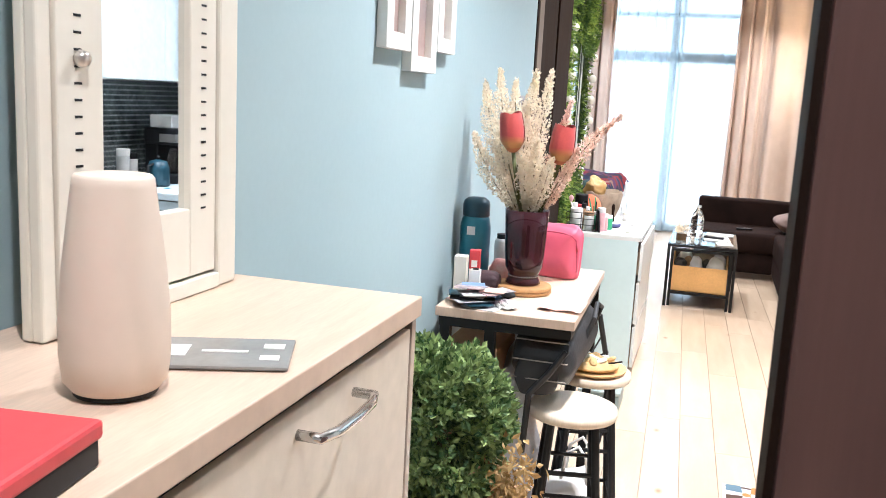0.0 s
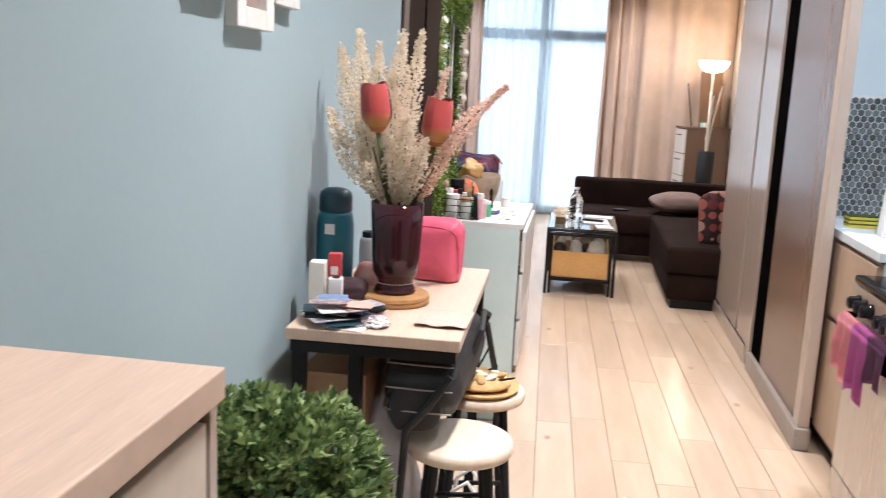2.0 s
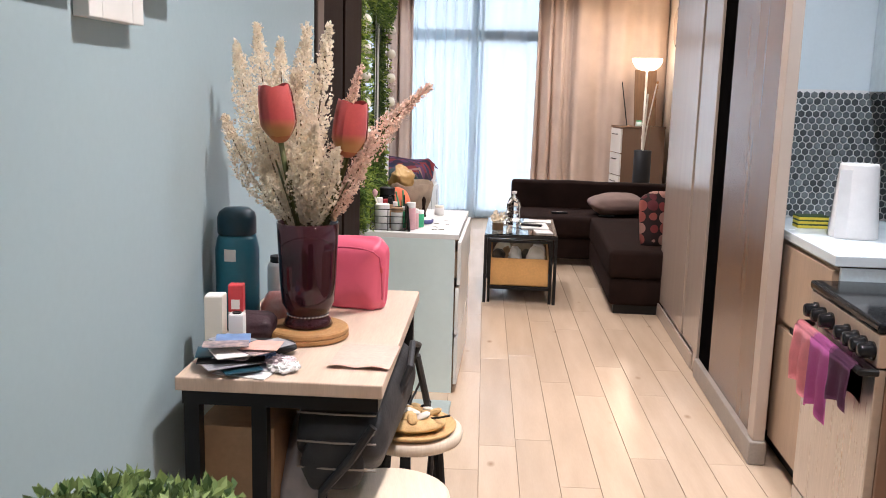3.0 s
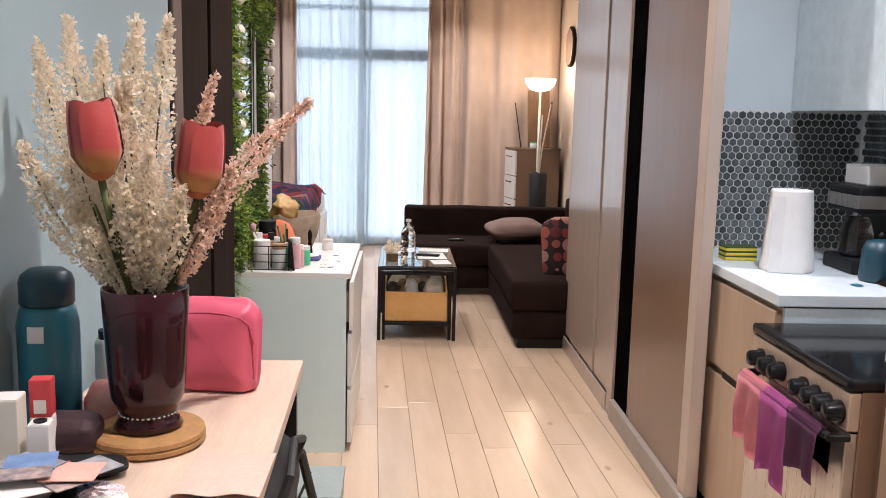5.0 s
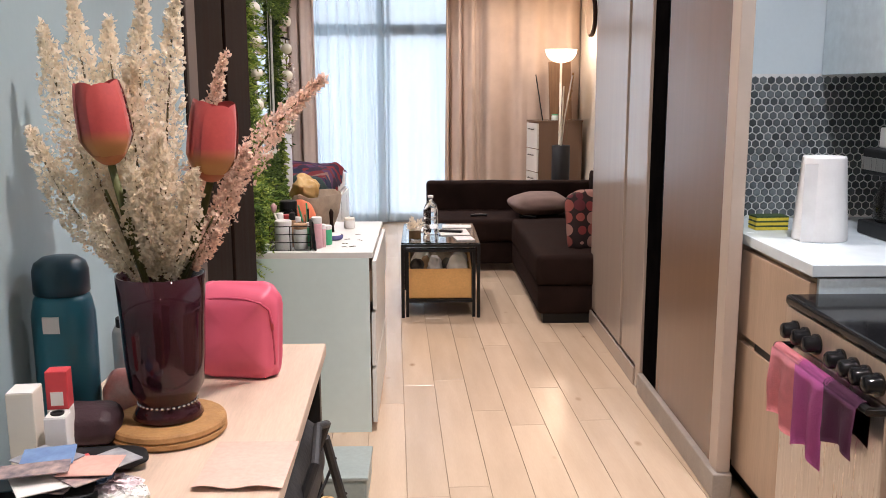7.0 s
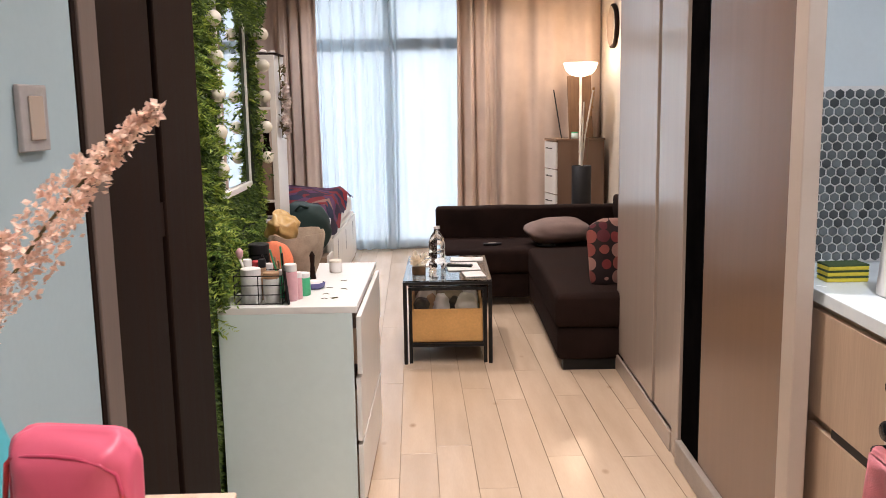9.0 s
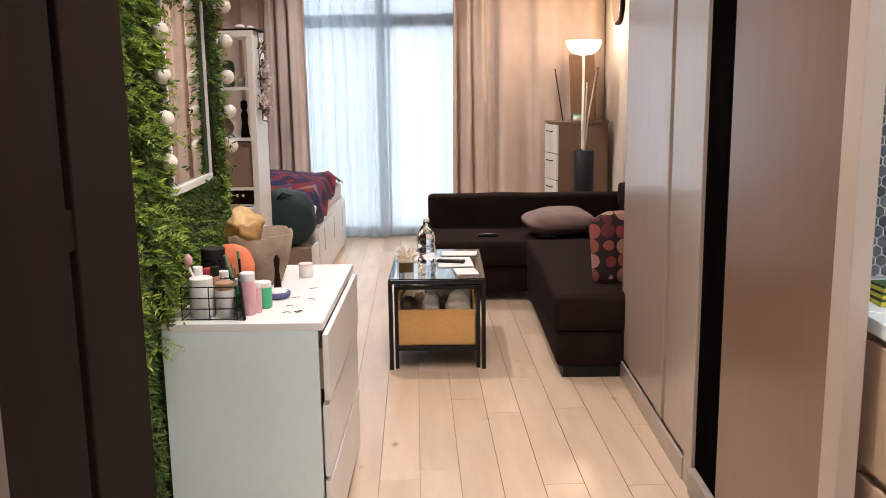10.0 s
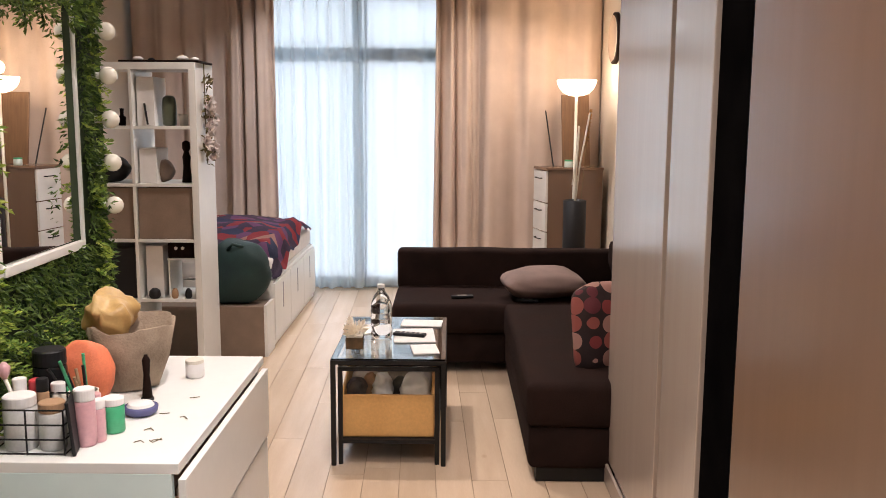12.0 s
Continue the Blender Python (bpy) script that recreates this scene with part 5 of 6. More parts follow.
for i in range(9):
    a = i * 0.7
    part("brush", tube([(0.01 * math.cos(a), 0.01 * math.sin(a), 0.012), (0.045 * math.cos(a) - 0.035, 0.045 * math.sin(a) - 0.02, 0.155 + 0.025 * math.sin(i * 2.1))], 0.004, 8), (RUBBER, GREEN, CARD)[i % 3], br)
og = solid("coral_pouch", pillow(0.15, 0.11, 0.18, Matrix.Translation((-0.305, 5.62, DZ + 0.089)), 0.8, 7), ORANGE, "rounded coral orange pouch on the dresser", "pouch", smooth=True)
FELT = mat("grey brown felt", (0.38, 0.29, 0.21), (0.22, 0.16, 0.11), 0.9, scale=14, fine=160, bump=0.5)
fb = thing("felt_basket", (-0.245, 5.80, DZ), 10, "soft brown felt basket with a gold cloth", "basket")
f = lathe([(0.056, 0), (0.064, 0.01), (0.083, 0.09), (0.108, 0.185), (0.102, 0.187), (0.077, 0.09), (0.056, 0.02), (0, 0.02)], 36)
for v in f.verts:
    v.co += (0.008 + 0.10 * v.co.z) * noise.noise_vector(v.co * 12) + 0.010 * noise.noise_vector(v.co * 38)
    v.co.x *= 1.12
    v.co.z = max(v.co.z, 0.0)
part("basket", f, FELT, fb, smooth=True)
gc = pillow(0.15, 0.15, 0.12, Matrix.Translation((-0.055, 0.01, 0.205)) @ Matrix.Rotation(radians(18), 4, "Y"), 0.7, 2)
for v in gc.verts:
    v.co += 0.03 * noise.noise_vector(v.co * 12) + 0.014 * noise.noise_vector(v.co * 34)
part("gold_cloth", gc, mat("gold satin cloth", (0.62, 0.42, 0.18), (0.46, 0.27, 0.09), 0.35, scale=12), fb, "crumpled gold cloth", True)
bd2 = thing("blue_dish", (-0.145, 5.57, DZ), 0, "small dark blue lidded dish", "dish")
part("dish", lathe([(0.036, 0), (0.042, 0.006), (0.044, 0.02), (0.040, 0.022), (0, 0.018)], 32), mat("dark blue glaze", (0.10, 0.10, 0.24), None, 0.25), bd2, smooth=True)
part("powder", lathe([(0.036, 0.019), (0.030, 0.028), (0, 0.030)], 28), PAPER, bd2, "white crystals")
hb = thing("hair_brush", (-0.165, 5.68, DZ), 0, "dark wooden brush standing on its end", "brush")
part("handle", lathe([(0.014, 0), (0.012, 0.03), (0.008, 0.07), (0.011, 0.11), (0.004, 0.125)], 16), DARKWOOD, hb, smooth=True)
part("base", lathe([(0.017, 0), (0.017, 0.006), (0.012, 0.008)], 16), RUBBER, hb)
rng = random.Random(3)
for i in range(7):
    x, y = rng.uniform(-0.12, -0.02), rng.uniform(5.35, 5.75)
    o = solid("hair_pin", tube([(x, y, DZ + 0.001), (x + 0.012, y + rng.uniform(-0.015, 0.015), DZ + 0.0015), (x + 0.024, y + rng.uniform(-0.02, 0.02), DZ + 0.001)], 0.0012, 5), STEM, "small bronze hair pin lying on the dresser", "hair pin", group="hair pins")

# living room: divider shelf ------------------------------------------------
sh = thing("cube_shelf", (0, 0, 0), 0, "white open cube shelf used as a room divider, half full", "shelf")
HX1, HP, HY0, HY1, HT = -0.811, 0.367, 8.50, 8.87, 1.86
for i in range(4):
    x = HX1 - i * HP
    part("upright", box(x - (0.04 if i in (0, 3) else 0.018), x, HY0, HY1, 0.0, HT - 0.04, 0.002), WHITE, sh)
part("top_board", box(HX1 - 3 * HP - 0.04, HX1, HY0, HY1, HT - 0.04, HT, 0.002), WHITE, sh)
part("bottom_board", box(HX1 - 3 * HP, HX1 - 0.04, HY0 + 0.002, HY1, 0.0, 0.04), WHITE, sh)
ROWS_Z = [1.50, 1.17, 0.845, 0.49]
for z in ROWS_Z:
    for i in range(3):
        x1, x0 = HX1 - i * HP - (0.04 if i == 0 else 0.018), HX1 - (i + 1) * HP
        part("shelf_board", box(x0 + 0.0005, x1 - 0.0005, HY0 + 0.002, HY1, z - 0.018, z, 0.001), WHITE, sh)
# Taupe: fabric bins and pouch, and the shade coloured onto the bench front.
TAUPE = mat("taupe fabric and shaded bench board", (0.26, 0.19, 0.14), (0.21, 0.15, 0.11), 0.8, scale=10, fine=150, bump=0.2)
def cell(i):
    return HX1 - (i + 1) * HP + 0.006, HX1 - i * HP - (0.046 if i == 0 else 0.024)
for i in range(2):
    x0, x1 = cell(i)
    o = thing("storage_bin", ((x0 + x1) / 2, 8.68, 0.8455), 0, "taupe fabric storage bin filling a shelf cell", "bin", "shelf bins")
    w = (x1 - x0) / 2
    part("front", box(-w, w, -0.165, -0.155, 0, 0.30, 0.003), TAUPE, o)
    part("body", box(-w + 0.002, w - 0.002, -0.155, 0.16, 0, 0.29), TAUPE, o)
x0, x1 = cell(0)
def ornament(nm, x, z, prof, m, label, cat, y=8.62):
    return solid(nm, lathe(prof, 24, (x, y, z + 0.0006)), m, label, cat, smooth=True)
ornament("green_vase", x0 + 0.17, 1.50, [(0.03, 0), (0.04, 0.01), (0.042, 0.12), (0.036, 0.16), (0.02, 0.175)], mat("dark green glaze", (0.09, 0.11, 0.07), None, 0.3), "dark green rounded vase on the shelf", "vase")
ornament("glass_cup", x0 + 0.25, 1.50, [(0.022, 0), (0.026, 0.06), (0.028, 0.07)], CREAMW, "small pale cup on the shelf", "cup")
ornament("figurine_stand", x0 + 0.26, 1.17, [(0.03, 0), (0.028, 0.02), (0.02, 0.1), (0.024, 0.15), (0.014, 0.18), (0.024, 0.2), (0.022, 0.235), (0.005, 0.245)], DARKWOOD, "dark carved wooden ornament", "ornament")
ornament("white_bowl", x0 + 0.06, 1.17, [(0.02, 0), (0.045, 0.02), (0.05, 0.035), (0.044, 0.035), (0, 0.012)], PAPER, "small white bowl on the shelf", "bowl")
bk1 = solid("grey_pouch", pillow(0.15, 0.12, 0.13, Matrix.Translation((x0 + 0.10, 8.66, 1.236)), 0.7, 8), TAUPE, "slumped taupe pouch on the shelf", "pouch", smooth=True)
for zc in (1.50, 1.17):
    o = thing("white_folder", (x0 + 0.055, 8.66, zc + 0.0005), 0, "plain white folder standing on the shelf", "folder", "white folders")
    part("cover", box(-0.05, 0.05, -0.11, 0.11, 0, 0.28 if zc > 1.3 else 0.20, 0.002), PAPER, o)
    part("spine", box(-0.05, 0.05, -0.113, -0.11, 0.002, 0.10), PAPER, o)
o = solid("black_pen", tube([(x0 + 0.07, 8.53, 1.508), (x0 + 0.05, 8.545, 1.63)], 0.006, 8), RUBBER, "black stick leaning on the folder", "stick")
o = thing("dark_box", (x0 + 0.235, 8.64, 0.728), 0, "dark brown lidded box with pale knobs on its own ledge", "box")
part("case", box(-0.085, 0.085, -0.09, 0.10, 0, 0.098, 0.003), DARKWOOD, o)
for dx in (-0.035, 0.005):
    part("knob", lathe([(0.001, -0.011), (0.009, -0.005), (0.010, 0.004), (0.001, 0.011)], 12, (dx, -0.098, 0.06)), PAPER, o, "pale round knob")
part("ledge", box(-0.088, 0.088, -0.10, 0.16, -0.012, -0.001), WHITE, o)
for dx in (-0.086, 0.078):
    part("ledge_leg", box(dx, dx + 0.008, -0.09, 0.15, -0.2375, -0.012), WHITE, o)
o = thing("white_folder", (x0 + 0.07, 8.66, 0.4905), 0, "plain white folder standing on the shelf", "folder", "white folders")
part("cover", box(-0.05, 0.05, -0.11, 0.11, 0, 0.31, 0.002), PAPER, o)
part("spine", box(-0.05, 0.05, -0.113, -0.11, 0.002, 0.10), PAPER, o)
for i, (dx, r) in enumerate(((0.07, 0.035), (0.19, 0.02), (0.27, 0.02))):
    ornament("small_pot", x0 + dx, 0.49, [(r * 0.7, 0), (r, 0.015), (r * 0.9, 0.045), (r * 0.4, 0.06)], (RUBBER, CARD, RUBBER)[i], "small dark pot on the shelf", "pot", 8.53)
x0b, x1b = cell(1)
solid("dark_plant_pot", pillow(0.26, 0.2, 0.16, Matrix.Translation((x0b + 0.16, 8.62, 1.247)), 0.8, 3), RUBBER, "dark rounded bag on the shelf", "bag", smooth=True)
ornament("perfume_bottle", x1b - 0.08, 1.50, [(0.02, 0), (0.024, 0.05), (0.01, 0.06), (0.012, 0.10)], DARKWOOD, "small dark bottle on the shelf", "bottle")
o = solid("dark_bin", box(x0b + 0.01, x1b - 0.002, 8.52, 8.84, 0.491, 0.79, 0.006), RUBBER, "black storage bin in a shelf cell", "bin")
# tray with ornaments on top
ty = thing("top_tray", (HX1 - 0.20, 8.66, HT), 0, "dark flat tray with pale ornaments on the shelf top", "tray")
part("tray", box(-0.24, 0.22, -0.15, 0.15, 0.0005, 0.012, 0.004), DARKWOOD, ty)
for dx, s in ((-0.16, 0.03), (-0.08, 0.02), (0.10, 0.035), (0.17, 0.025)):
    part("pebble", pillow(s * 2, s * 1.6, s, Matrix.Translation((dx, -0.05, 0.012 + s * 0.42)), 0.9, dx * 9), PAPER if s > 0.024 else RUBBER, ty, smooth=True)
# flower garland on its side
ga = thing("flower_garland", (HX1 + 0.001, 8.66, 1.28), 0, "white cloth flower garland hanging on the shelf side", "garland")
part("cord", tube([(0.006, 0, 0.58), (0.010, -0.01, 0.3), (0.008, 0.01, 0.0)], 0.004, 6), STEM, ga)
rng2 = np.random.default_rng(5)
for i in range(8):
    c0 = np.array([0.03, rng2.uniform(-0.10, 0.06), 0.04 + 0.045 * i + rng2.uniform(0, 0.03)])
    d = rng2.normal(0, 1, (40, 3))
    d[:, 0] = abs(d[:, 0])
    d /= np.linalg.norm(d, axis=1)[:, None]
    leaves("blossom", np.hstack([c0 + d * 0.008, d]), 0.038, leaf_mat("white petal", (0.78, 0.74, 0.70), (0.62, 0.50, 0.46)) if "white petal" not in bpy.data.materials else bpy.data.materials["white petal"], ga, "", 0.2, 0.8, i)
d = rng2.normal(0, 0.4, (90, 3))
pp = np.stack([np.full(90, 0.02), rng2.uniform(-0.09, 0.06, 90), rng2.uniform(0.0, 0.5, 90)], 1)
dl = leaves("dark_leaf", np.hstack([pp, d + np.array([0.5, 0, 0.2])]), 0.04, STEM, ga, "", 0.5, 0.5, 77)
dl["kind"] = "stuff"

# bed with storage, bench and bag -------------------------------------------
be = thing("daybed", (0, 0, 0), 0, "white daybed with drawers and a patterned dark red blanket", "bed")
part("base", box(-2.15, -0.56, 9.27, 11.05, 0.0, 0.46, 0.004), WHITE, be)
for y0, y1 in ((9.28, 9.86), (9.87, 10.45), (10.46, 11.04)):
    f = part("drawer_front", box(-0.56, -0.54, y0, y1, 0.05, 0.44, 0.003), WHITE, be)
    part("grip", box(-0.5405, -0.5385, (y0 + y1) / 2 - 0.012, (y0 + y1) / 2 + 0.012, 0.22, 0.40), mat("grey grip", (0.3, 0.31, 0.33), None, 0.5) if "grey grip" not in bpy.data.materials else bpy.data.materials["grey grip"], f, "grey grip slot")
part("mattress", box(-2.14, -0.57, 9.28, 11.03, 0.461, 0.62, 0.04, 4), PAPER, be, "white mattress")


def blanket_mat():
    m = mat("patterned blanket", (0.10, 0.05, 0.08), (0.03, 0.02, 0.035), 0.85, scale=7, fine=150, bump=0.4)
    n, l = m.node_tree.nodes, m.node_tree.links
    b = n["Principled BSDF"]
    co = n.new("ShaderNodeTexCoord")
    v = n.new("ShaderNodeTexVoronoi")
    v.inputs["Scale"].default_value = 9
    l.new(co.outputs["Object"], v.inputs["Vector"])
    r = n.new("ShaderNodeValToRGB")
    r.color_ramp.interpolation = "CONSTANT"
    els = r.color_ramp.elements
    els[0].position, els[0].color = 0, (0.05, 0.03, 0.06, 1)
    els[1].position, els[1].color = 0.42, (0.30, 0.03, 0.035, 1)
    for p, c in ((0.58, (0.16, 0.06, 0.14, 1)), (0.70, (0.03, 0.04, 0.09, 1)), (0.86, (0.42, 0.22, 0.17, 1))):
        e = els.new(p)
        e.color = c
    sp = n.new("ShaderNodeSeparateColor")
    l.new(v.outputs["Color"], sp.inputs["Color"])
    l.new(sp.outputs["Red"], r.inputs["Fac"])
    l.new(r.outputs["Color"], b.inputs["Base Color"])
    return m


BLANKET = blanket_mat()
bl_ = bmesh.new()
NX, NY = 30, 34
g = []
for j in range(NY + 1):
    row = []
    for i in range(NX + 1):
        s, k = i / NX, j / NY
        x, y = -2.05 + 1.60 * s, 9.29 + 1.55 * k
        z = 0.70 + 0.06 * noise.noise(Vector((x * 2.3, y * 2.3, 0.4))) + 0.05 * math.sin(k * 3.0)
        over = max(0, x + 0.60)
        z -= over * 2.4 * (0.5 + 0.6 * noise.noise(Vector((0, y * 4, 3)))) * (1.3 - k)
        x2 = x - over * 0.55
        front = max(0, 9.36 - y)
        z -= front * 1.2
        row.append(bl_.verts.new((x2, y, max(z, 0.47) + 0.01 * noise.noise(Vector((x * 11, y * 11, 1))))))
    g.append(row)
for r0, r1 in zip(g, g[1:]):
    for i in range(NX):
        bl_.faces.new((r0[i], r0[i + 1], r1[i + 1], r1[i]))
bmesh.ops.solidify(bl_, geom=bl_.faces[:], thickness=0.03)
solid("blanket", bl_, BLANKET, "dark red and purple patterned blanket on the daybed", "blanket", smooth=True)
bn = thing("storage_bench", (0, 0, 0), 0, "box bench at the foot of the daybed, its shade coloured brown", "bench")
# White board in shade: the brown of the body is that shade.
part("box_body", box(-1.55, -0.565, 9.02, 9.262, 0.0, 0.335, 0.004), TAUPE, bn)
part("end_panel", box(-0.565, -0.545, 9.02, 9.262, 0.0, 0.345, 0.003), WHITE, bn, "white end panel")
DKGREEN = mat("dark green padded cloth", (0.012, 0.045, 0.04), (0.006, 0.022, 0.024), 0.65, scale=6, fine=120, bump=0.3)
gbag = pillow(0.44, 0.22, 0.42, Matrix.Translation((-0.755, 9.13, 0.545)), 0.65, 6)
for v in gbag.verts:
    v.co += 0.018 * noise.noise_vector(v.co * 8)
    v.co.z = max(v.co.z, 0.337)
gg = thing("green_bag", (0, 0, 0), 0, "stuffed dark green bag on the bench by the daybed", "bag")
part("body", gbag, DKGREEN, gg, smooth=True)
part("tie", tube([(-0.80, 9.06, 0.70), (-0.76, 9.03, 0.745), (-0.70, 9.07, 0.72)], 0.012, 8), DKGREEN, gg, smooth=True)

# on the coffee table
CT = CZ + 0.0075
bo = thing("water_bottle", (0.312, 7.60, CT), 0, "clear plastic water bottle, half full", "bottle")
part("bottle", lathe([(0.046, 0), (0.052, 0.008), (0.052, 0.06), (0.049, 0.066), (0.052, 0.074), (0.052, 0.11), (0.048, 0.12), (0.052, 0.13), (0.050, 0.165), (0.036, 0.205), (0.018, 0.228), (0.016, 0.245)], 28), glass("bottle plastic", (0.9, 0.95, 0.97), 0.08), bo, smooth=True)
part("cap", lathe([(0.019, 0.245), (0.019, 0.262), (0, 0.263)], 20), PAPER, bo, "white cap")
po = thing("small_flower_pot", (0.205, 7.40, CT), 0, "small glass box with pale flowers", "flower pot")
part("pot", box(-0.04, 0.04, -0.04, 0.04, 0, 0.055, 0.004), mat("amber glass pot", (0.20, 0.12, 0.06), (0.09, 0.06, 0.03), 0.15, scale=20), po)
part("sand", box(-0.037, 0.037, -0.037, 0.037, 0.055, 0.062), CREAMW, po)
rng2 = np.random.default_rng(8)
d = rng2.normal(0, 1, (120, 3))
d[:, 2] = abs(d[:, 2]) + 0.3
d /= np.linalg.norm(d, axis=1)[:, None]
leaves("blossom", np.hstack([np.array([0, 0, 0.062]) + d * rng2.uniform(0.0, 0.06, (120, 1)), d]), 0.03, PLUME, po, "pale blossom", 0.3, 0.6, 3)
for i, (x, y, w, h, a) in enumerate(((0.47, 7.62, 0.20, 0.27, 4), (0.50, 7.88, 0.21, 0.14, -3), (0.53, 7.36, 0.12, 0.16, 8), (0.26, 7.75, 0.14, 0.2, 12))):
    o = solid("magazine", box(-w / 2, w / 2, -h / 2, h / 2, 0, 0.006, 0.001), PAPER, "white glossy magazine lying on the glass table", "magazine", group="magazines")
    o.matrix_basis = pose(x, y, CT + 0.0005, 0, 0, a)
rc = thing("remote_control", (0.45, 7.60, CT + 0.0072), 75, "black remote control on a magazine", "remote control")
part("shell", box(-0.022, 0.022, -0.08, 0.08, 0, 0.016, 0.005), RUBBER, rc)
for i in range(5):
    part("button", box(-0.012, 0.012, -0.06 + i * 0.025, -0.05 + i * 0.025, 0.016, 0.0175), GREYPLINTH, rc)
tbx = thing("storage_box", (0.366, 7.455, 0.118), 0, "open tan storage box full of odds and ends", "box")
part("front", box(-0.21, 0.21, -0.205, -0.192, 0, 0.20, 0.008, 3), TANBOX, tbx)
part("back", box(-0.21, 0.21, 0.175, 0.187, 0, 0.275, 0.005), FELT, tbx, "taller lined back")
for s_ in (-1, 1):
    sd = bmesh.new()
    x_a, x_b = s_ * 0.21, s_ * 0.198
    q_ = [[sd.verts.new((x, y, z)) for y, z in ((-0.192, 0), (0.175, 0), (0.175, 0.272), (-0.10, 0.225), (-0.192, 0.198))] for x in (x_a, x_b)]
    sd.faces.new(q_[0]), sd.faces.new(q_[1][::-1])
    for k in range(5):
        sd.faces.new((q_[0][k], q_[0][(k + 1) % 5], q_[1][(k + 1) % 5], q_[1][k]))
    part("side", sd, TANBOX, tbx)
part("bottom", box(-0.198, 0.198, -0.192, 0.175, 0, 0.008), TANBOX, tbx)
part("filling", box(-0.197, 0.197, -0.191, 0.174, 0.009, 0.155), FELT, tbx)
DARKSTUFF = mat("dark mixed cloth", (0.10, 0.085, 0.06), (0.035, 0.03, 0.025), 0.7, scale=25)
for i, (x, y, sx_, sz_, m) in enumerate(((-0.15, -0.10, 0.09, 0.12, DARKSTUFF), (-0.09, -0.05, 0.06, 0.15, CARD), (-0.03, -0.08, 0.10, 0.16, PAPER), (0.05, -0.07, 0.07, 0.12, DARKSTUFF), (0.12, -0.08, 0.14, 0.16, CREAMW), (0.03, 0.06, 0.22, 0.17, FELT), (-0.12, 0.08, 0.14, 0.18, CREAMW), (0.14, 0.09, 0.11, 0.17, PAPER))):
    cl = pillow(sx_, sx_ * 1.1, sz_, Matrix.Translation((x, y, 0.187)), 0.75, i * 3)
    for v in cl.verts:
        v.co += 0.014 * noise.noise_vector(v.co * 26 + Vector((i, 0, 0)))
        v.co.y = max(v.co.y, -0.19)
    part("crumpled_cloth", cl, m, tbx, "crumpled cloth", True)
# on the sofa
CUSH = mat("pale mauve cushion cloth", (0.27, 0.185, 0.16), (0.20, 0.135, 0.115), 0.85, scale=8, fine=160, bump=0.3)
solid("cushion", pillow(0.52, 0.34, 0.17, Matrix.Translation((1.23, 8.90, 0.535)) @ Matrix.Rotation(radians(8), 4, "Z") @ Matrix.Rotation(radians(6), 4, "X"), 0.55, 1), CUSH, "pale mauve cushion lying on the sofa", "cushion", smooth=True)


def dots_mat():
    m = mat("dotted cushion cloth", (0.10, 0.03, 0.03), None, 0.85, scale=8, fine=160, bump=0.3)
    n, l = m.node_tree.nodes, m.node_tree.links
    b = n["Principled BSDF"]
    co = n.new("ShaderNodeTexCoord")
    mp = n.new("ShaderNodeMapping")
    mp.inputs["Rotation"].default_value = (0, 0, 0)
    l.new(co.outputs["Object"], mp.inputs["Vector"])
    v = n.new("ShaderNodeTexVoronoi")
    v.inputs["Scale"].default_value, v.inputs["Randomness"].default_value = 12.5, 0.15
    l.new(mp.outputs["Vector"], v.inputs["Vector"])
    sp = n.new("ShaderNodeSeparateColor")
    l.new(v.outputs["Color"], sp.inputs["Color"])
    r = n.new("ShaderNodeValToRGB")
    r.color_ramp.interpolation = "CONSTANT"
    els = r.color_ramp.elements
    els[0].color = (0.22, 0.035, 0.035, 1)
    els[1].position, els[1].color = 0.35, (0.38, 0.20, 0.165, 1)
    e = els.new(0.6)
    e.color = (0.11, 0.018, 0.025, 1)
    e = els.new(0.8)
    e.color = (0.28, 0.075, 0.06, 1)
    l.new(sp.outputs["Green"], r.inputs["Fac"])
    th = n.new("ShaderNodeMath")
    th.operation = "LESS_THAN"
    th.inputs[1].default_value = 0.5
    l.new(v.outputs["Distance"], th.inputs[0])
    mx = n.new("ShaderNodeMix")
    mx.data_type = "RGBA"
    mx.inputs[6].default_value = (0.022, 0.010, 0.010, 1)
    l.new(th.outputs["Value"], mx.inputs[0])
    l.new(r.outputs["Color"], mx.inputs[7])
    l.new(mx.outputs[2], b.inputs["Base Color"])
    return m


DOTS = dots_mat()
b = pillow(0.42, 0.43, 0.15, Matrix.Translation((1.385, 7.38, 0.605)) @ Matrix.Rotation(radians(28), 4, "Z") @ Matrix.Rotation(radians(82), 4, "X"), 0.5, 2)
solid("cushion", b, DOTS, "dark cushion with red and pink circles standing on the sofa", "cushion", smooth=True)
b = pillow(0.42, 0.42, 0.16, Matrix.Translation((1.70, 8.55, 0.64)) @ Matrix.Rotation(radians(68), 4, "Y"), 0.5, 12)
solid("cushion", b, SOFA, "dark brown cushion leaning on the sofa side", "cushion", smooth=True)
for x, y, a in ((0.72, 8.88, 10), (1.12, 8.78, -15)):
    o = thing("remote_control", (x, y, 0.434), a, "black remote control lying on the sofa", "remote control")
    part("shell", box(-0.07, 0.07, -0.022, 0.022, 0, 0.016, 0.005), RUBBER, o)
    part("button", box(-0.03, 0.03, -0.010, 0.010, 0.016, 0.0175), GREYPLINTH, o)

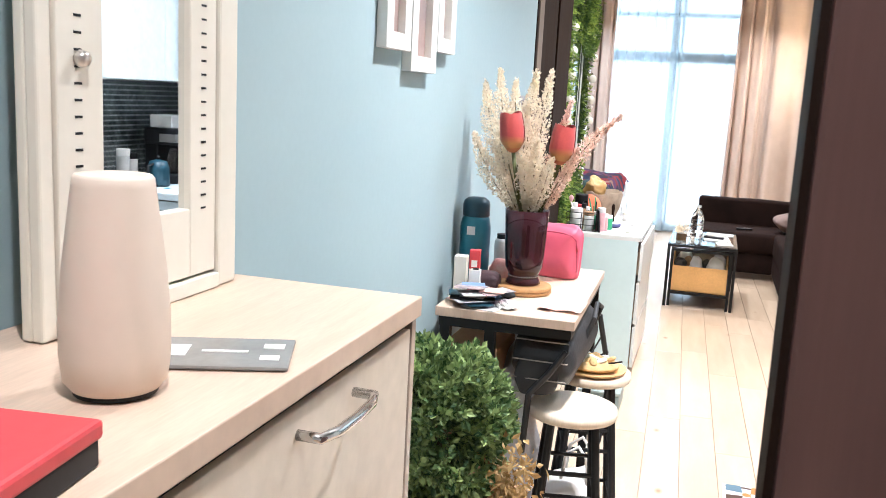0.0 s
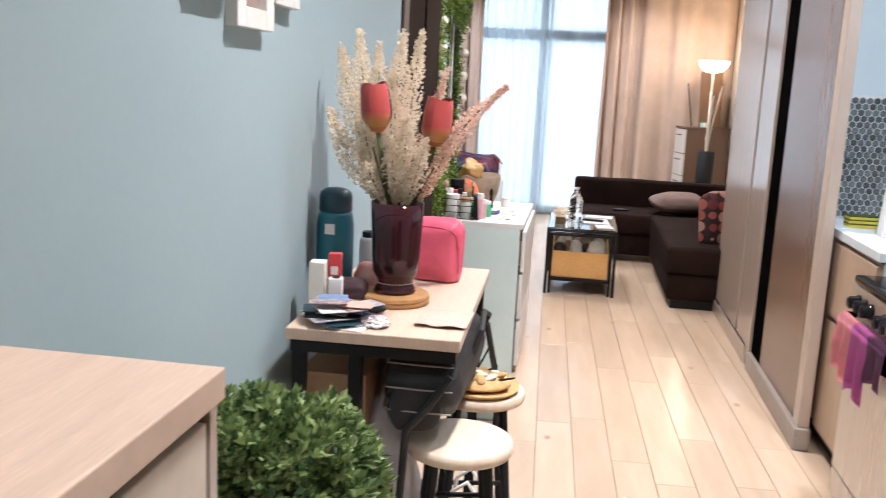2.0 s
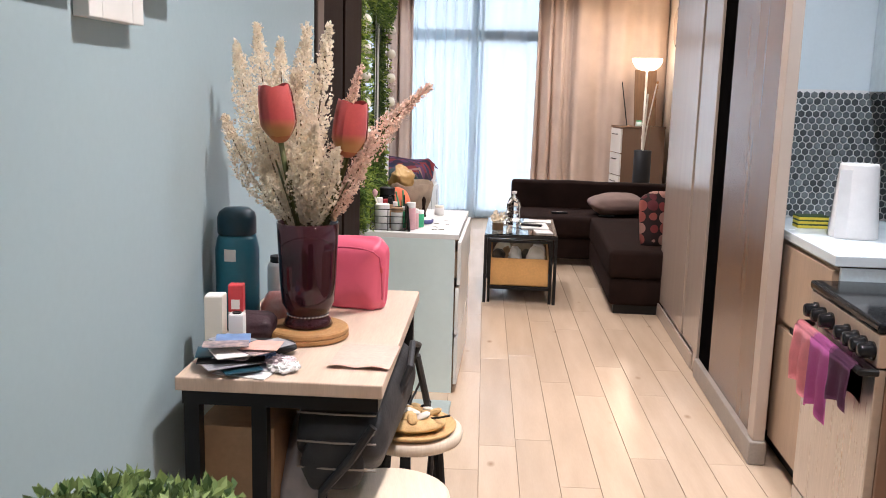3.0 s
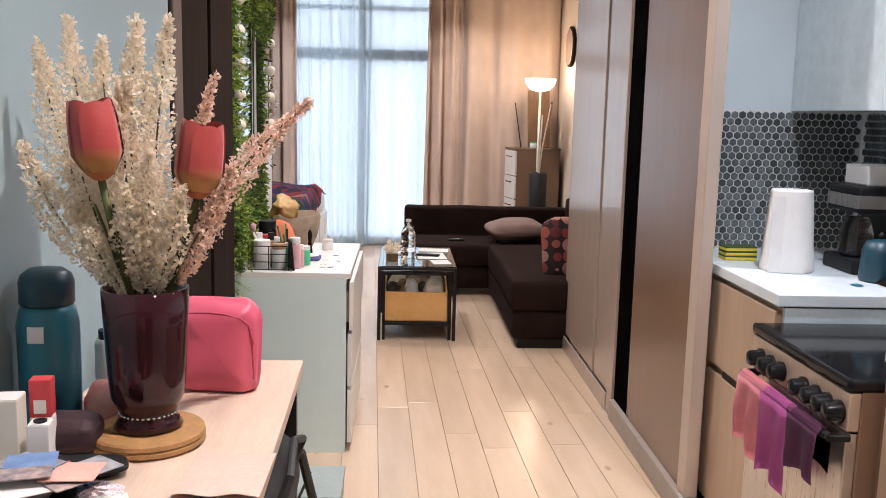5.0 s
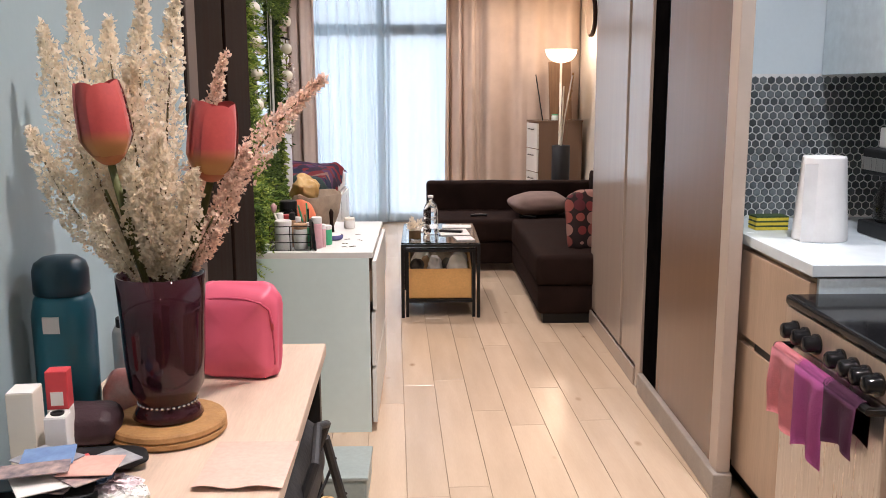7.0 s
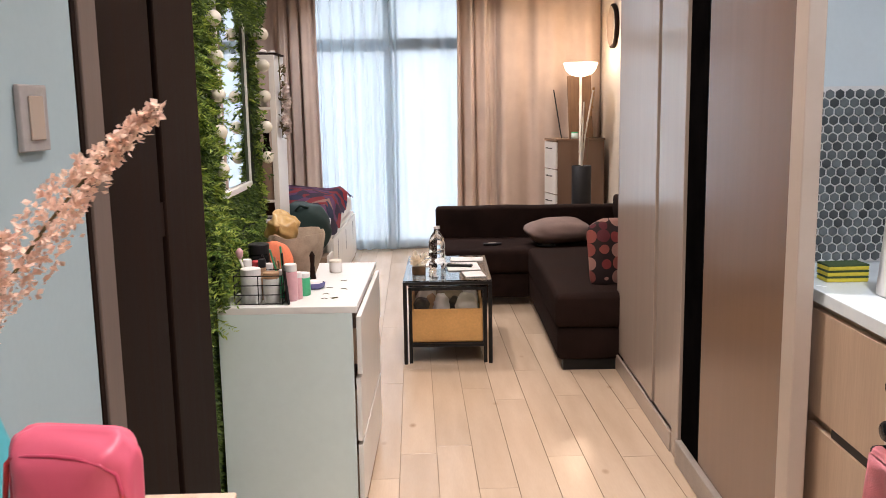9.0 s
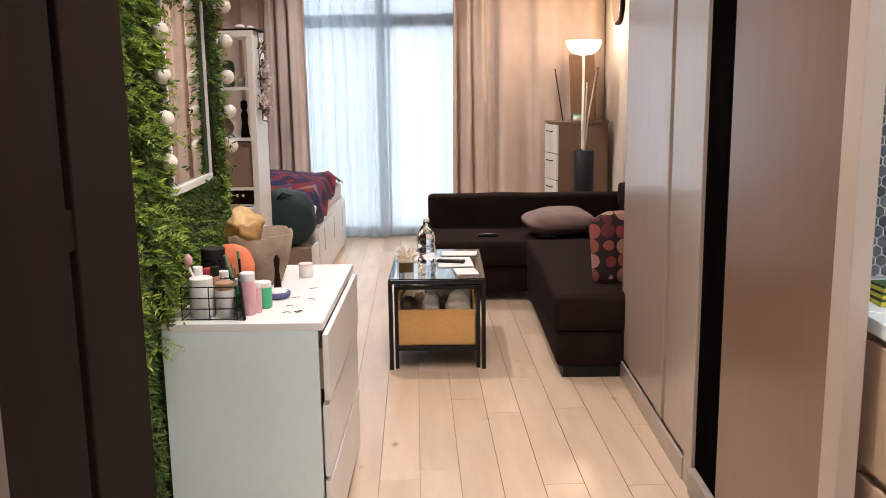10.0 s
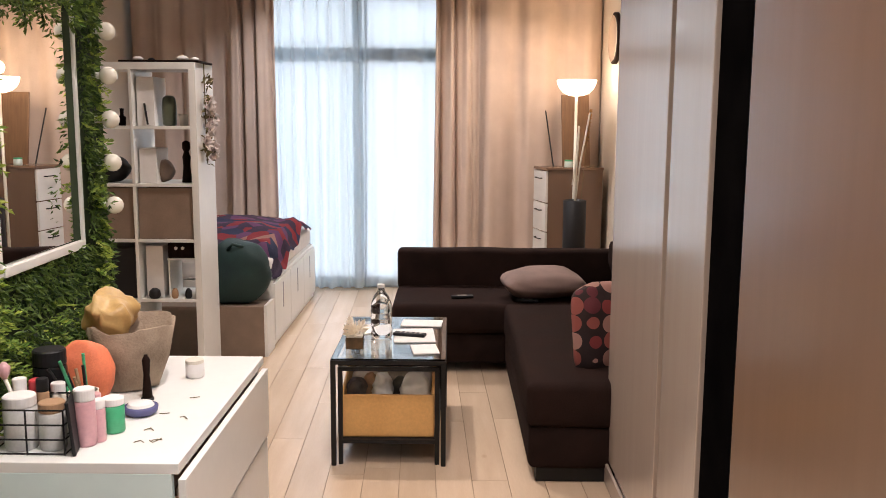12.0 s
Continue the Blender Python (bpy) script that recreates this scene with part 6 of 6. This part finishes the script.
# corner: drawer cabinet, lamp, vase, round mirror ---------------------------
cab = thing("drawer_cabinet", (1.62, 10.87, 0), 12, "taupe cabinet with white drawer fronts and dark handles", "cabinet")
part("body", box(-0.22, 0.25, -0.17, 0.17, 0, 1.135, 0.003), GREYWOOD, cab)
part("top", box(-0.24, 0.255, -0.175, 0.175, 1.135, 1.155, 0.002), GREYWOOD, cab)
for z0, z1 in ((0.05, 0.33), (0.34, 0.62), (0.63, 0.86), (0.87, 1.125)):
    f = part("drawer_front", box(-0.24, -0.22, -0.165, 0.165, z0, z1, 0.002), WHITE, cab, "white drawer front")
    part("handle", tube([(-0.24, -0.07, z1 - 0.06), (-0.26, -0.06, z1 - 0.06), (-0.26, 0.06, z1 - 0.06), (-0.24, 0.07, z1 - 0.06)], 0.005, 8), BLACK, f, "dark bar handle")
jar(1.62, 10.80, 0.035, 0.06, SAGE, GREEN, "small green tin on the cabinet", "tin", 1.156)
# Board added to give the dark wedge on the drape behind the lamp.
o = solid("leaning_board", box(-0.12, 0.12, -0.008, 0.008, 0, 0.60, 0.004), mat("dark brown board", (0.20, 0.105, 0.05), (0.13, 0.065, 0.03), 0.6, scale=6, stretch=(8, 1, 1)), "tall brown board added for the dark wedge behind the lamp", "board")
o.matrix_basis = pose(1.70, 10.93, 1.157, -8, 0, 8)
o = solid("thin_rod", tube([(1.50, 10.85, 1.157), (1.44, 10.99, 1.62)], 0.006, 8), RUBBER, "thin dark rod leaning on the drape", "rod")
fl = thing("floor_lamp", (1.64, 10.58, 0), 0, "uplighter floor lamp with a lit opal bowl", "lamp")
part("base", lathe([(0.13, 0), (0.135, 0.01), (0.12, 0.02), (0.02, 0.03)], 36), CREAMW, fl, smooth=True)
part("pole", tube([(0, 0, 0.02), (0, 0, 1.738)], 0.012, 12), CREAMW, fl, "pale pole", True)
part("bowl", lathe([(0.02, 1.732), (0.06, 1.738), (0.10, 1.756), (0.132, 1.788), (0.151, 1.828), (0.156, 1.858), (0.150, 1.858), (0.126, 1.792), (0.06, 1.748), (0.01, 1.742)], 40), LAMPGLASS, fl, "lit opal glass bowl", True)
ld = bpy.data.lights.new("floor_lamp_light", "POINT")
ld.energy, ld.color, ld.shadow_soft_size = 11, (1.0, 0.78, 0.52), 0.05
new("floor_lamp_light", ld).matrix_basis = pose(1.64, 10.58, 1.93)
fv = thing("floor_vase", (1.60, 10.22, 0), 0, "tall black floor vase with pale dried stems", "vase")
part("vase", lathe([(0.075, 0), (0.085, 0.01), (0.088, 0.5), (0.088, 0.93), (0.078, 0.935), (0.075, 0.90), (0, 0.9)], 32), RUBBER, fv, smooth=True)
plume(fv, (0.11, 0.05, 1.62), (0, 0, 0.35), 0.035, mat("amber dried sprays", (0.55, 0.30, 0.12), (0.40, 0.20, 0.07), 0.8, scale=30), 91, 700, 0.012, 0.72)
for i, (dx, h) in enumerate(((0.10, 1.60), (0.02, 1.50), (-0.02, 1.05))):
    part("stem", tube([(0, 0, 0.9), (dx * 0.3, 0, 1.2), (dx, 0.02, h)], 0.007, 8), CREAMW, fv, "pale dried stem")
wm = thing("round_mirror", (XE, 10.55, 2.18), 0, "round wall mirror with a thick dark rim", "mirror")
b = lathe([(0.19, 0), (0.20, 0.006), (0.20, 0.035), (0.18, 0.04), (0.178, 0.02)], 48)
bmesh.ops.transform(b, matrix=Matrix.Translation((-0.0005, 0, 0)) @ Matrix.Rotation(radians(-90), 4, "Y"), verts=b.verts)
part("rim", b, DARKWOOD, wm, "dark wooden rim", True)
b = lathe([(0.179, 0), (0.179, 0.004)], 48)
bmesh.ops.transform(b, matrix=Matrix.Translation((-0.0405, 0, 0)) @ Matrix.Rotation(radians(-90), 4, "Y"), verts=b.verts)
part("mirror_pane", b, MIRROR, wm, "mirror pane")

# kitchen things -------------------------------------------------------------
KZ = 0.9725
pr = thing("paper_roll", (1.61, 4.50, KZ), 0, "thick white kitchen paper roll standing on the worktop", "paper roll")
part("paper_sheet", lathe([(0.020, 0.001), (0.088, 0.001), (0.089, 0.008), (0.080, 0.14), (0.070, 0.275), (0.067, 0.280), (0.020, 0.280)], 48), PAPER, pr, smooth=False)
part("core", lathe([(0.019, 0), (0.019, 0.277)], 20), CARD, pr)
part("loose_sheet", box(-0.094, -0.05, -0.07, -0.068, 0.002, 0.26), PAPER, pr)
for i in range(3):
    o = thing("sponge_pack", (1.52, 4.72, KZ + 0.0005 + i * 0.017), 2 * i, "yellow and green scouring sponge", "sponge", "stack of sponges")
    part("sponge", box(-0.06, 0.06, -0.035, 0.035, 0, 0.011, 0.002), mat("yellow foam", (0.72, 0.60, 0.06), None, 0.9, scale=40, bump=0.4) if "yellow foam" not in bpy.data.materials else bpy.data.materials["yellow foam"], o)
    part("scourer", box(-0.06, 0.06, -0.035, 0.035, 0.011, 0.0165, 0.001), mat("dark green scourer", (0.05, 0.09, 0.03), None, 0.95, scale=60, bump=0.5) if "dark green scourer" not in bpy.data.materials else bpy.data.materials["dark green scourer"], o)
cm = thing("coffee_machine", (1.90, 4.52, KZ), 0, "black coffee machine with a steel band", "coffee machine")
part("base", box(-0.10, 0.10, -0.11, 0.11, 0, 0.05, 0.008), RUBBER, cm)
part("column", box(0.02, 0.10, -0.10, 0.10, 0.05, 0.25, 0.008), RUBBER, cm)
part("head", box(-0.10, 0.10, -0.11, 0.11, 0.21, 0.30, 0.010), RUBBER, cm)
part("band", box(-0.102, 0.0, -0.112, 0.112, 0.225, 0.27, 0.003), STEEL, cm, "steel band")
part("jug", lathe([(0.045, 0.052), (0.058, 0.07), (0.055, 0.14), (0.04, 0.18), (0.042, 0.19)], 28, (-0.04, 0, 0)), glass("dark jug glass", (0.25, 0.2, 0.18), 0.03), cm, "glass jug", True)
part("water_box", box(-0.06, 0.08, -0.08, 0.08, 0.30, 0.37, 0.006), PAPER, cm, "white paper box on top")
kt = thing("kettle", (1.83, 4.30, KZ), 0, "small dark grey kettle on the worktop", "kettle")
part("body", lathe([(0.055, 0), (0.06, 0.01), (0.056, 0.10), (0.045, 0.13), (0.01, 0.14)], 28), NAVY, kt, smooth=True)
part("handle", tube([(0.0, -0.04, 0.12), (0.0, -0.09, 0.11), (0.0, -0.09, 0.03), (0.0, -0.055, 0.02)], 0.008, 8), RUBBER, kt, smooth=True)
part("knob", lathe([(0.006, 0.14), (0.012, 0.15), (0.002, 0.162)], 14), RUBBER, kt, smooth=True)
jar(1.99, 4.22, 0.035, 0.19, FROST, PAPER, "white bottle on the worktop", "bottle", KZ)
jar(2.03, 4.35, 0.03, 0.16, PAPER, RUBBER, "white bottle with a dark cap on the worktop", "bottle", KZ)
tyk = thing("serving_tray", (1.93, 4.165, KZ), 0, "dark tray with small cups on the worktop", "tray")
part("tray", box(-0.13, 0.13, -0.09, 0.09, 0, 0.012, 0.004), DARKWOOD, tyk)
for dx in (-0.07, 0.0):
    part("cup", lathe([(0.02, 0.012), (0.028, 0.018), (0.032, 0.05), (0.029, 0.05), (0.02, 0.02)], 20, (dx, -0.02, 0)), ROSE, tyk, "pale pink cup", True)
solid("pot_lid", lathe([(0.006, 0), (0.02, 0.002), (0.01, 0.004)], 16, (1.72, 4.22, KZ + 0.0005)), TEAL, "small teal bottle cap on the worktop", "cap")


def towel(y0, y1, length, back, m, label, seed):
    """A cloth folded over the oven handle."""
    b = bmesh.new()
    prof = []
    for j in range(9):
        prof.append((-0.016 - 0.004 * j / 8, -length * (1 - j / 8)))
    for j in range(7):
        a = math.pi - j / 6 * math.pi
        prof.append((0.0155 * math.cos(a), 0.0155 * math.sin(a)))
    for j in range(1, 7):
        prof.append((0.016, -back * j / 6))
    ny = 14
    g = []
    for k in range(ny + 1):
        s = k / ny
        row = []
        for x, z in prof:
            w = min(1, max(0, -z / 0.1))
            wob = 0.010 * w * math.sin(s * 11 + seed) + 0.006 * w * noise.noise(Vector((s * 4, z * 9, seed)))
            yy = y0 + (y1 - y0) * (s + 0.12 * w * (0.5 - s) * math.sin(seed))
            zz = z * (1 + 0.08 * math.sin(s * 5 + seed)) if z < -0.05 else z
            row.append(b.verts.new((SX - 0.045 + x + (wob - 0.008 * w if x < 0 else 0), yy, 0.752 + zz)))
        g.append(row)
    for r0, r1 in zip(g, g[1:]):
        for i in range(len(prof) - 1):
            b.faces.new((r0[i], r0[i + 1], r1[i + 1], r1[i]))
    bmesh.ops.solidify(b, geom=b.faces[:], thickness=0.003)
    return solid("towel", b, m, label, "towel", group="towels on the oven handle", smooth=True)


towel(3.80, 3.975, 0.195, 0.12, TOWELPINK, "pink terry towel hanging on the oven handle", 1)
towel(3.63, 3.815, 0.215, 0.14, TOWELMAG, "magenta terry towel hanging on the oven handle", 2)
towel(3.475, 3.655, 0.13, 0.10, TOWELDARK, "dark plum towel hanging on the oven handle", 3)

# rug at the kitchen ---------------------------------------------------------
rug = thing("patterned_mat", (0.93, 3.47, 0.001), 0, "white kitchen mat with orange and blue tile motifs", "mat")
part("cloth", box(-0.37, 0.37, -0.42, 0.42, 0, 0.006, 0.002), PAPER, rug)
RC = [mat("rug orange", (0.50, 0.17, 0.04), None, 0.9), mat("rug blue", (0.10, 0.16, 0.20), None, 0.9), mat("rug brown", (0.07, 0.035, 0.02), None, 0.9), mat("rug ochre", (0.42, 0.27, 0.07), None, 0.9)]
part("border", box(-0.36, 0.36, 0.395, 0.41, 0.006, 0.0072), RC[2], rug)
for i in range(4):
    for j in range(5):
        cx, cy = -0.277 + i * 0.185, -0.336 + j * 0.168
        for k in range(4):
            a = k * math.pi / 2
            b = bmesh.new()
            kite = [(0.020, 0), (0.052, 0.036), (0.083, 0), (0.052, -0.036)] if (i + j) % 2 else [(0.014, 0.014), (0.082, 0.022), (0.080, 0.080), (0.022, 0.082)]
            vs_ = [b.verts.new((cx + x * math.cos(a) - y * math.sin(a), cy + x * math.sin(a) + y * math.cos(a), 0.0075)) for x, y in kite]
            b.faces.new(vs_)
            r_ = bmesh.ops.extrude_face_region(b, geom=b.faces[:])
            for v in r_["geom"]:
                if isinstance(v, bmesh.types.BMVert):
                    v.co.z -= 0.0015
            part("motif", b, RC[(i + 2 * j + k) % 4], rug)
        part("motif_ring", lathe([(0.018, 0.006), (0.018, 0.0072)], 16, (cx, cy, 0)), RC[(i + j) % 4], rug)

# ceiling spots --------------------------------------------------------------
# Housings for the unseen spots, the added living room fill lamps among them.
for sx, sy, w, hue in SPOTS:
    o = thing("ceiling_spot", (sx, sy, H), 0, "unseen small round white recessed ceiling spot, lit", "ceiling light", "ceiling spots")
    b = lathe([(0.050, -0.001), (0.060, -0.002), (0.060, -0.012), (0.052, -0.014), (0.050, -0.010)], 32)
    part("ring", b, WHITE, o)

# wall tiles -----------------------------------------------------------------
R = 0.0180
hexm = bmesh.new()
lo = [hexm.verts.new((0.865 * R * math.sin(math.pi / 3 * k), 0, 0.865 * R * math.cos(math.pi / 3 * k))) for k in range(6)]
hi = [hexm.verts.new((0.775 * R * math.sin(math.pi / 3 * k), -0.004, 0.775 * R * math.cos(math.pi / 3 * k))) for k in range(6)]
for k in range(6):
    hexm.faces.new((lo[k], lo[(k + 1) % 6], hi[(k + 1) % 6], hi[k]))
hexm.faces.new(hi)
HEX = mesh_of(hexm, "tile")
HEX.materials.append(HEXTILE)
sp_ = thing("splashback", (0, 0, 0), 0, "slate grey hexagon tile splashback with pale joints", "tiles", kind="structure")
part("grout_bed", box(1.388, 2.094, 4.998, 5.0025, 0.974, 1.53), GROUT, sp_)
part("grout_bed", box(2.094, 2.0995, 2.35, 4.998, 0.974, 1.53), GROUT, sp_)
dxh, dzh = R * math.sqrt(3), R * 1.5
b = bmesh.new()
for j in range(20):
    for i in range(23):
        x, z = 1.404 + dxh * (i + 0.5 * (j % 2)), 0.993 + dzh * j
        if i >= 15 and x < 2.078:
            lo = [b.verts.new((x + 0.865 * R * math.sin(math.pi / 3 * k), 4.998, z + 0.865 * R * math.cos(math.pi / 3 * k))) for k in range(6)]
            hi = [b.verts.new((x + 0.775 * R * math.sin(math.pi / 3 * k), 4.994, z + 0.775 * R * math.cos(math.pi / 3 * k))) for k in range(6)]
            for k in range(6):
                b.faces.new((lo[k], lo[(k + 1) % 6], hi[(k + 1) % 6], hi[k]))
            b.faces.new(hi)
        elif i < 15:
            t_ = part("tile", HEX, HEXTILE, sp_)
            t_.location = (x, 4.998, z)
for j in range(20):
    for i in range(84):
        y, z = 2.372 + dxh * (i + 0.5 * (j % 2)), 0.993 + dzh * j
        if y < 4.975:
            lo = [b.verts.new((2.094, y + 0.865 * R * math.sin(math.pi / 3 * k), z + 0.865 * R * math.cos(math.pi / 3 * k))) for k in range(6)]
            hi = [b.verts.new((2.090, y + 0.775 * R * math.sin(math.pi / 3 * k), z + 0.775 * R * math.cos(math.pi / 3 * k))) for k in range(6)]
            for k in range(6):
                b.faces.new((lo[k], lo[(k + 1) % 6], hi[(k + 1) % 6], hi[k]))
            b.faces.new(hi)
rest = part("tile_field", b, HEXTILE, sp_)
rest["kind"] = "stuff"
# floor boards ------------------------------------------------------------
def boards():
    rng = random.Random(5)
    w, ln, g = 0.157, 1.25, 0.0012
    lay = Matrix.Translation((0, 7.0, 0)) @ Matrix.Rotation(radians(2.0), 4, "Z") @ Matrix.Translation((0, -7.0, 0))
    b = bmesh.new()
    me_full = mesh_of(box(-w / 2 + g, w / 2 - g, -ln / 2 + g, ln / 2 - g, -0.008, 0.0, 0.0006, 1), "plank")
    me_full.materials.append(PLANK)
    for i in range(-16, 15):
        x = 0.0395 + i * w
        if x - w / 2 > 2.3:
            continue
        y = YB + rng.uniform(0, ln)
        y -= ln
        while y < YN + ln / 2:
            y0, y1 = max(y - ln / 2, YB if x > -0.85 else 6.2), min(y + ln / 2, YN + 0.1)
            mid = lay @ Vector((x, (y0 + y1) / 2, 0))
            inside = mid.x + w / 2 < 2.2 and (mid.x - w / 2 > -0.62 or mid.y > 6.2)
            if y1 - y0 > 0.03 and inside and x - w / 2 > XW - 0.15:
                whole = y1 - y0 > ln - 0.001
                me = me_full if whole else mesh_of(box(-w / 2 + g, w / 2 - g, -(y1 - y0) / 2 + g, (y1 - y0) / 2 - g, -0.008, 0.0, 0.0006, 1), "plank")
                if not whole:
                    me.materials.append(PLANK)
                ob = new("plank", me)
                ob.matrix_basis = lay @ Matrix.Translation((x, (y0 + y1) / 2, 0))
                ob.parent = FLOOR
            y += ln
boards()
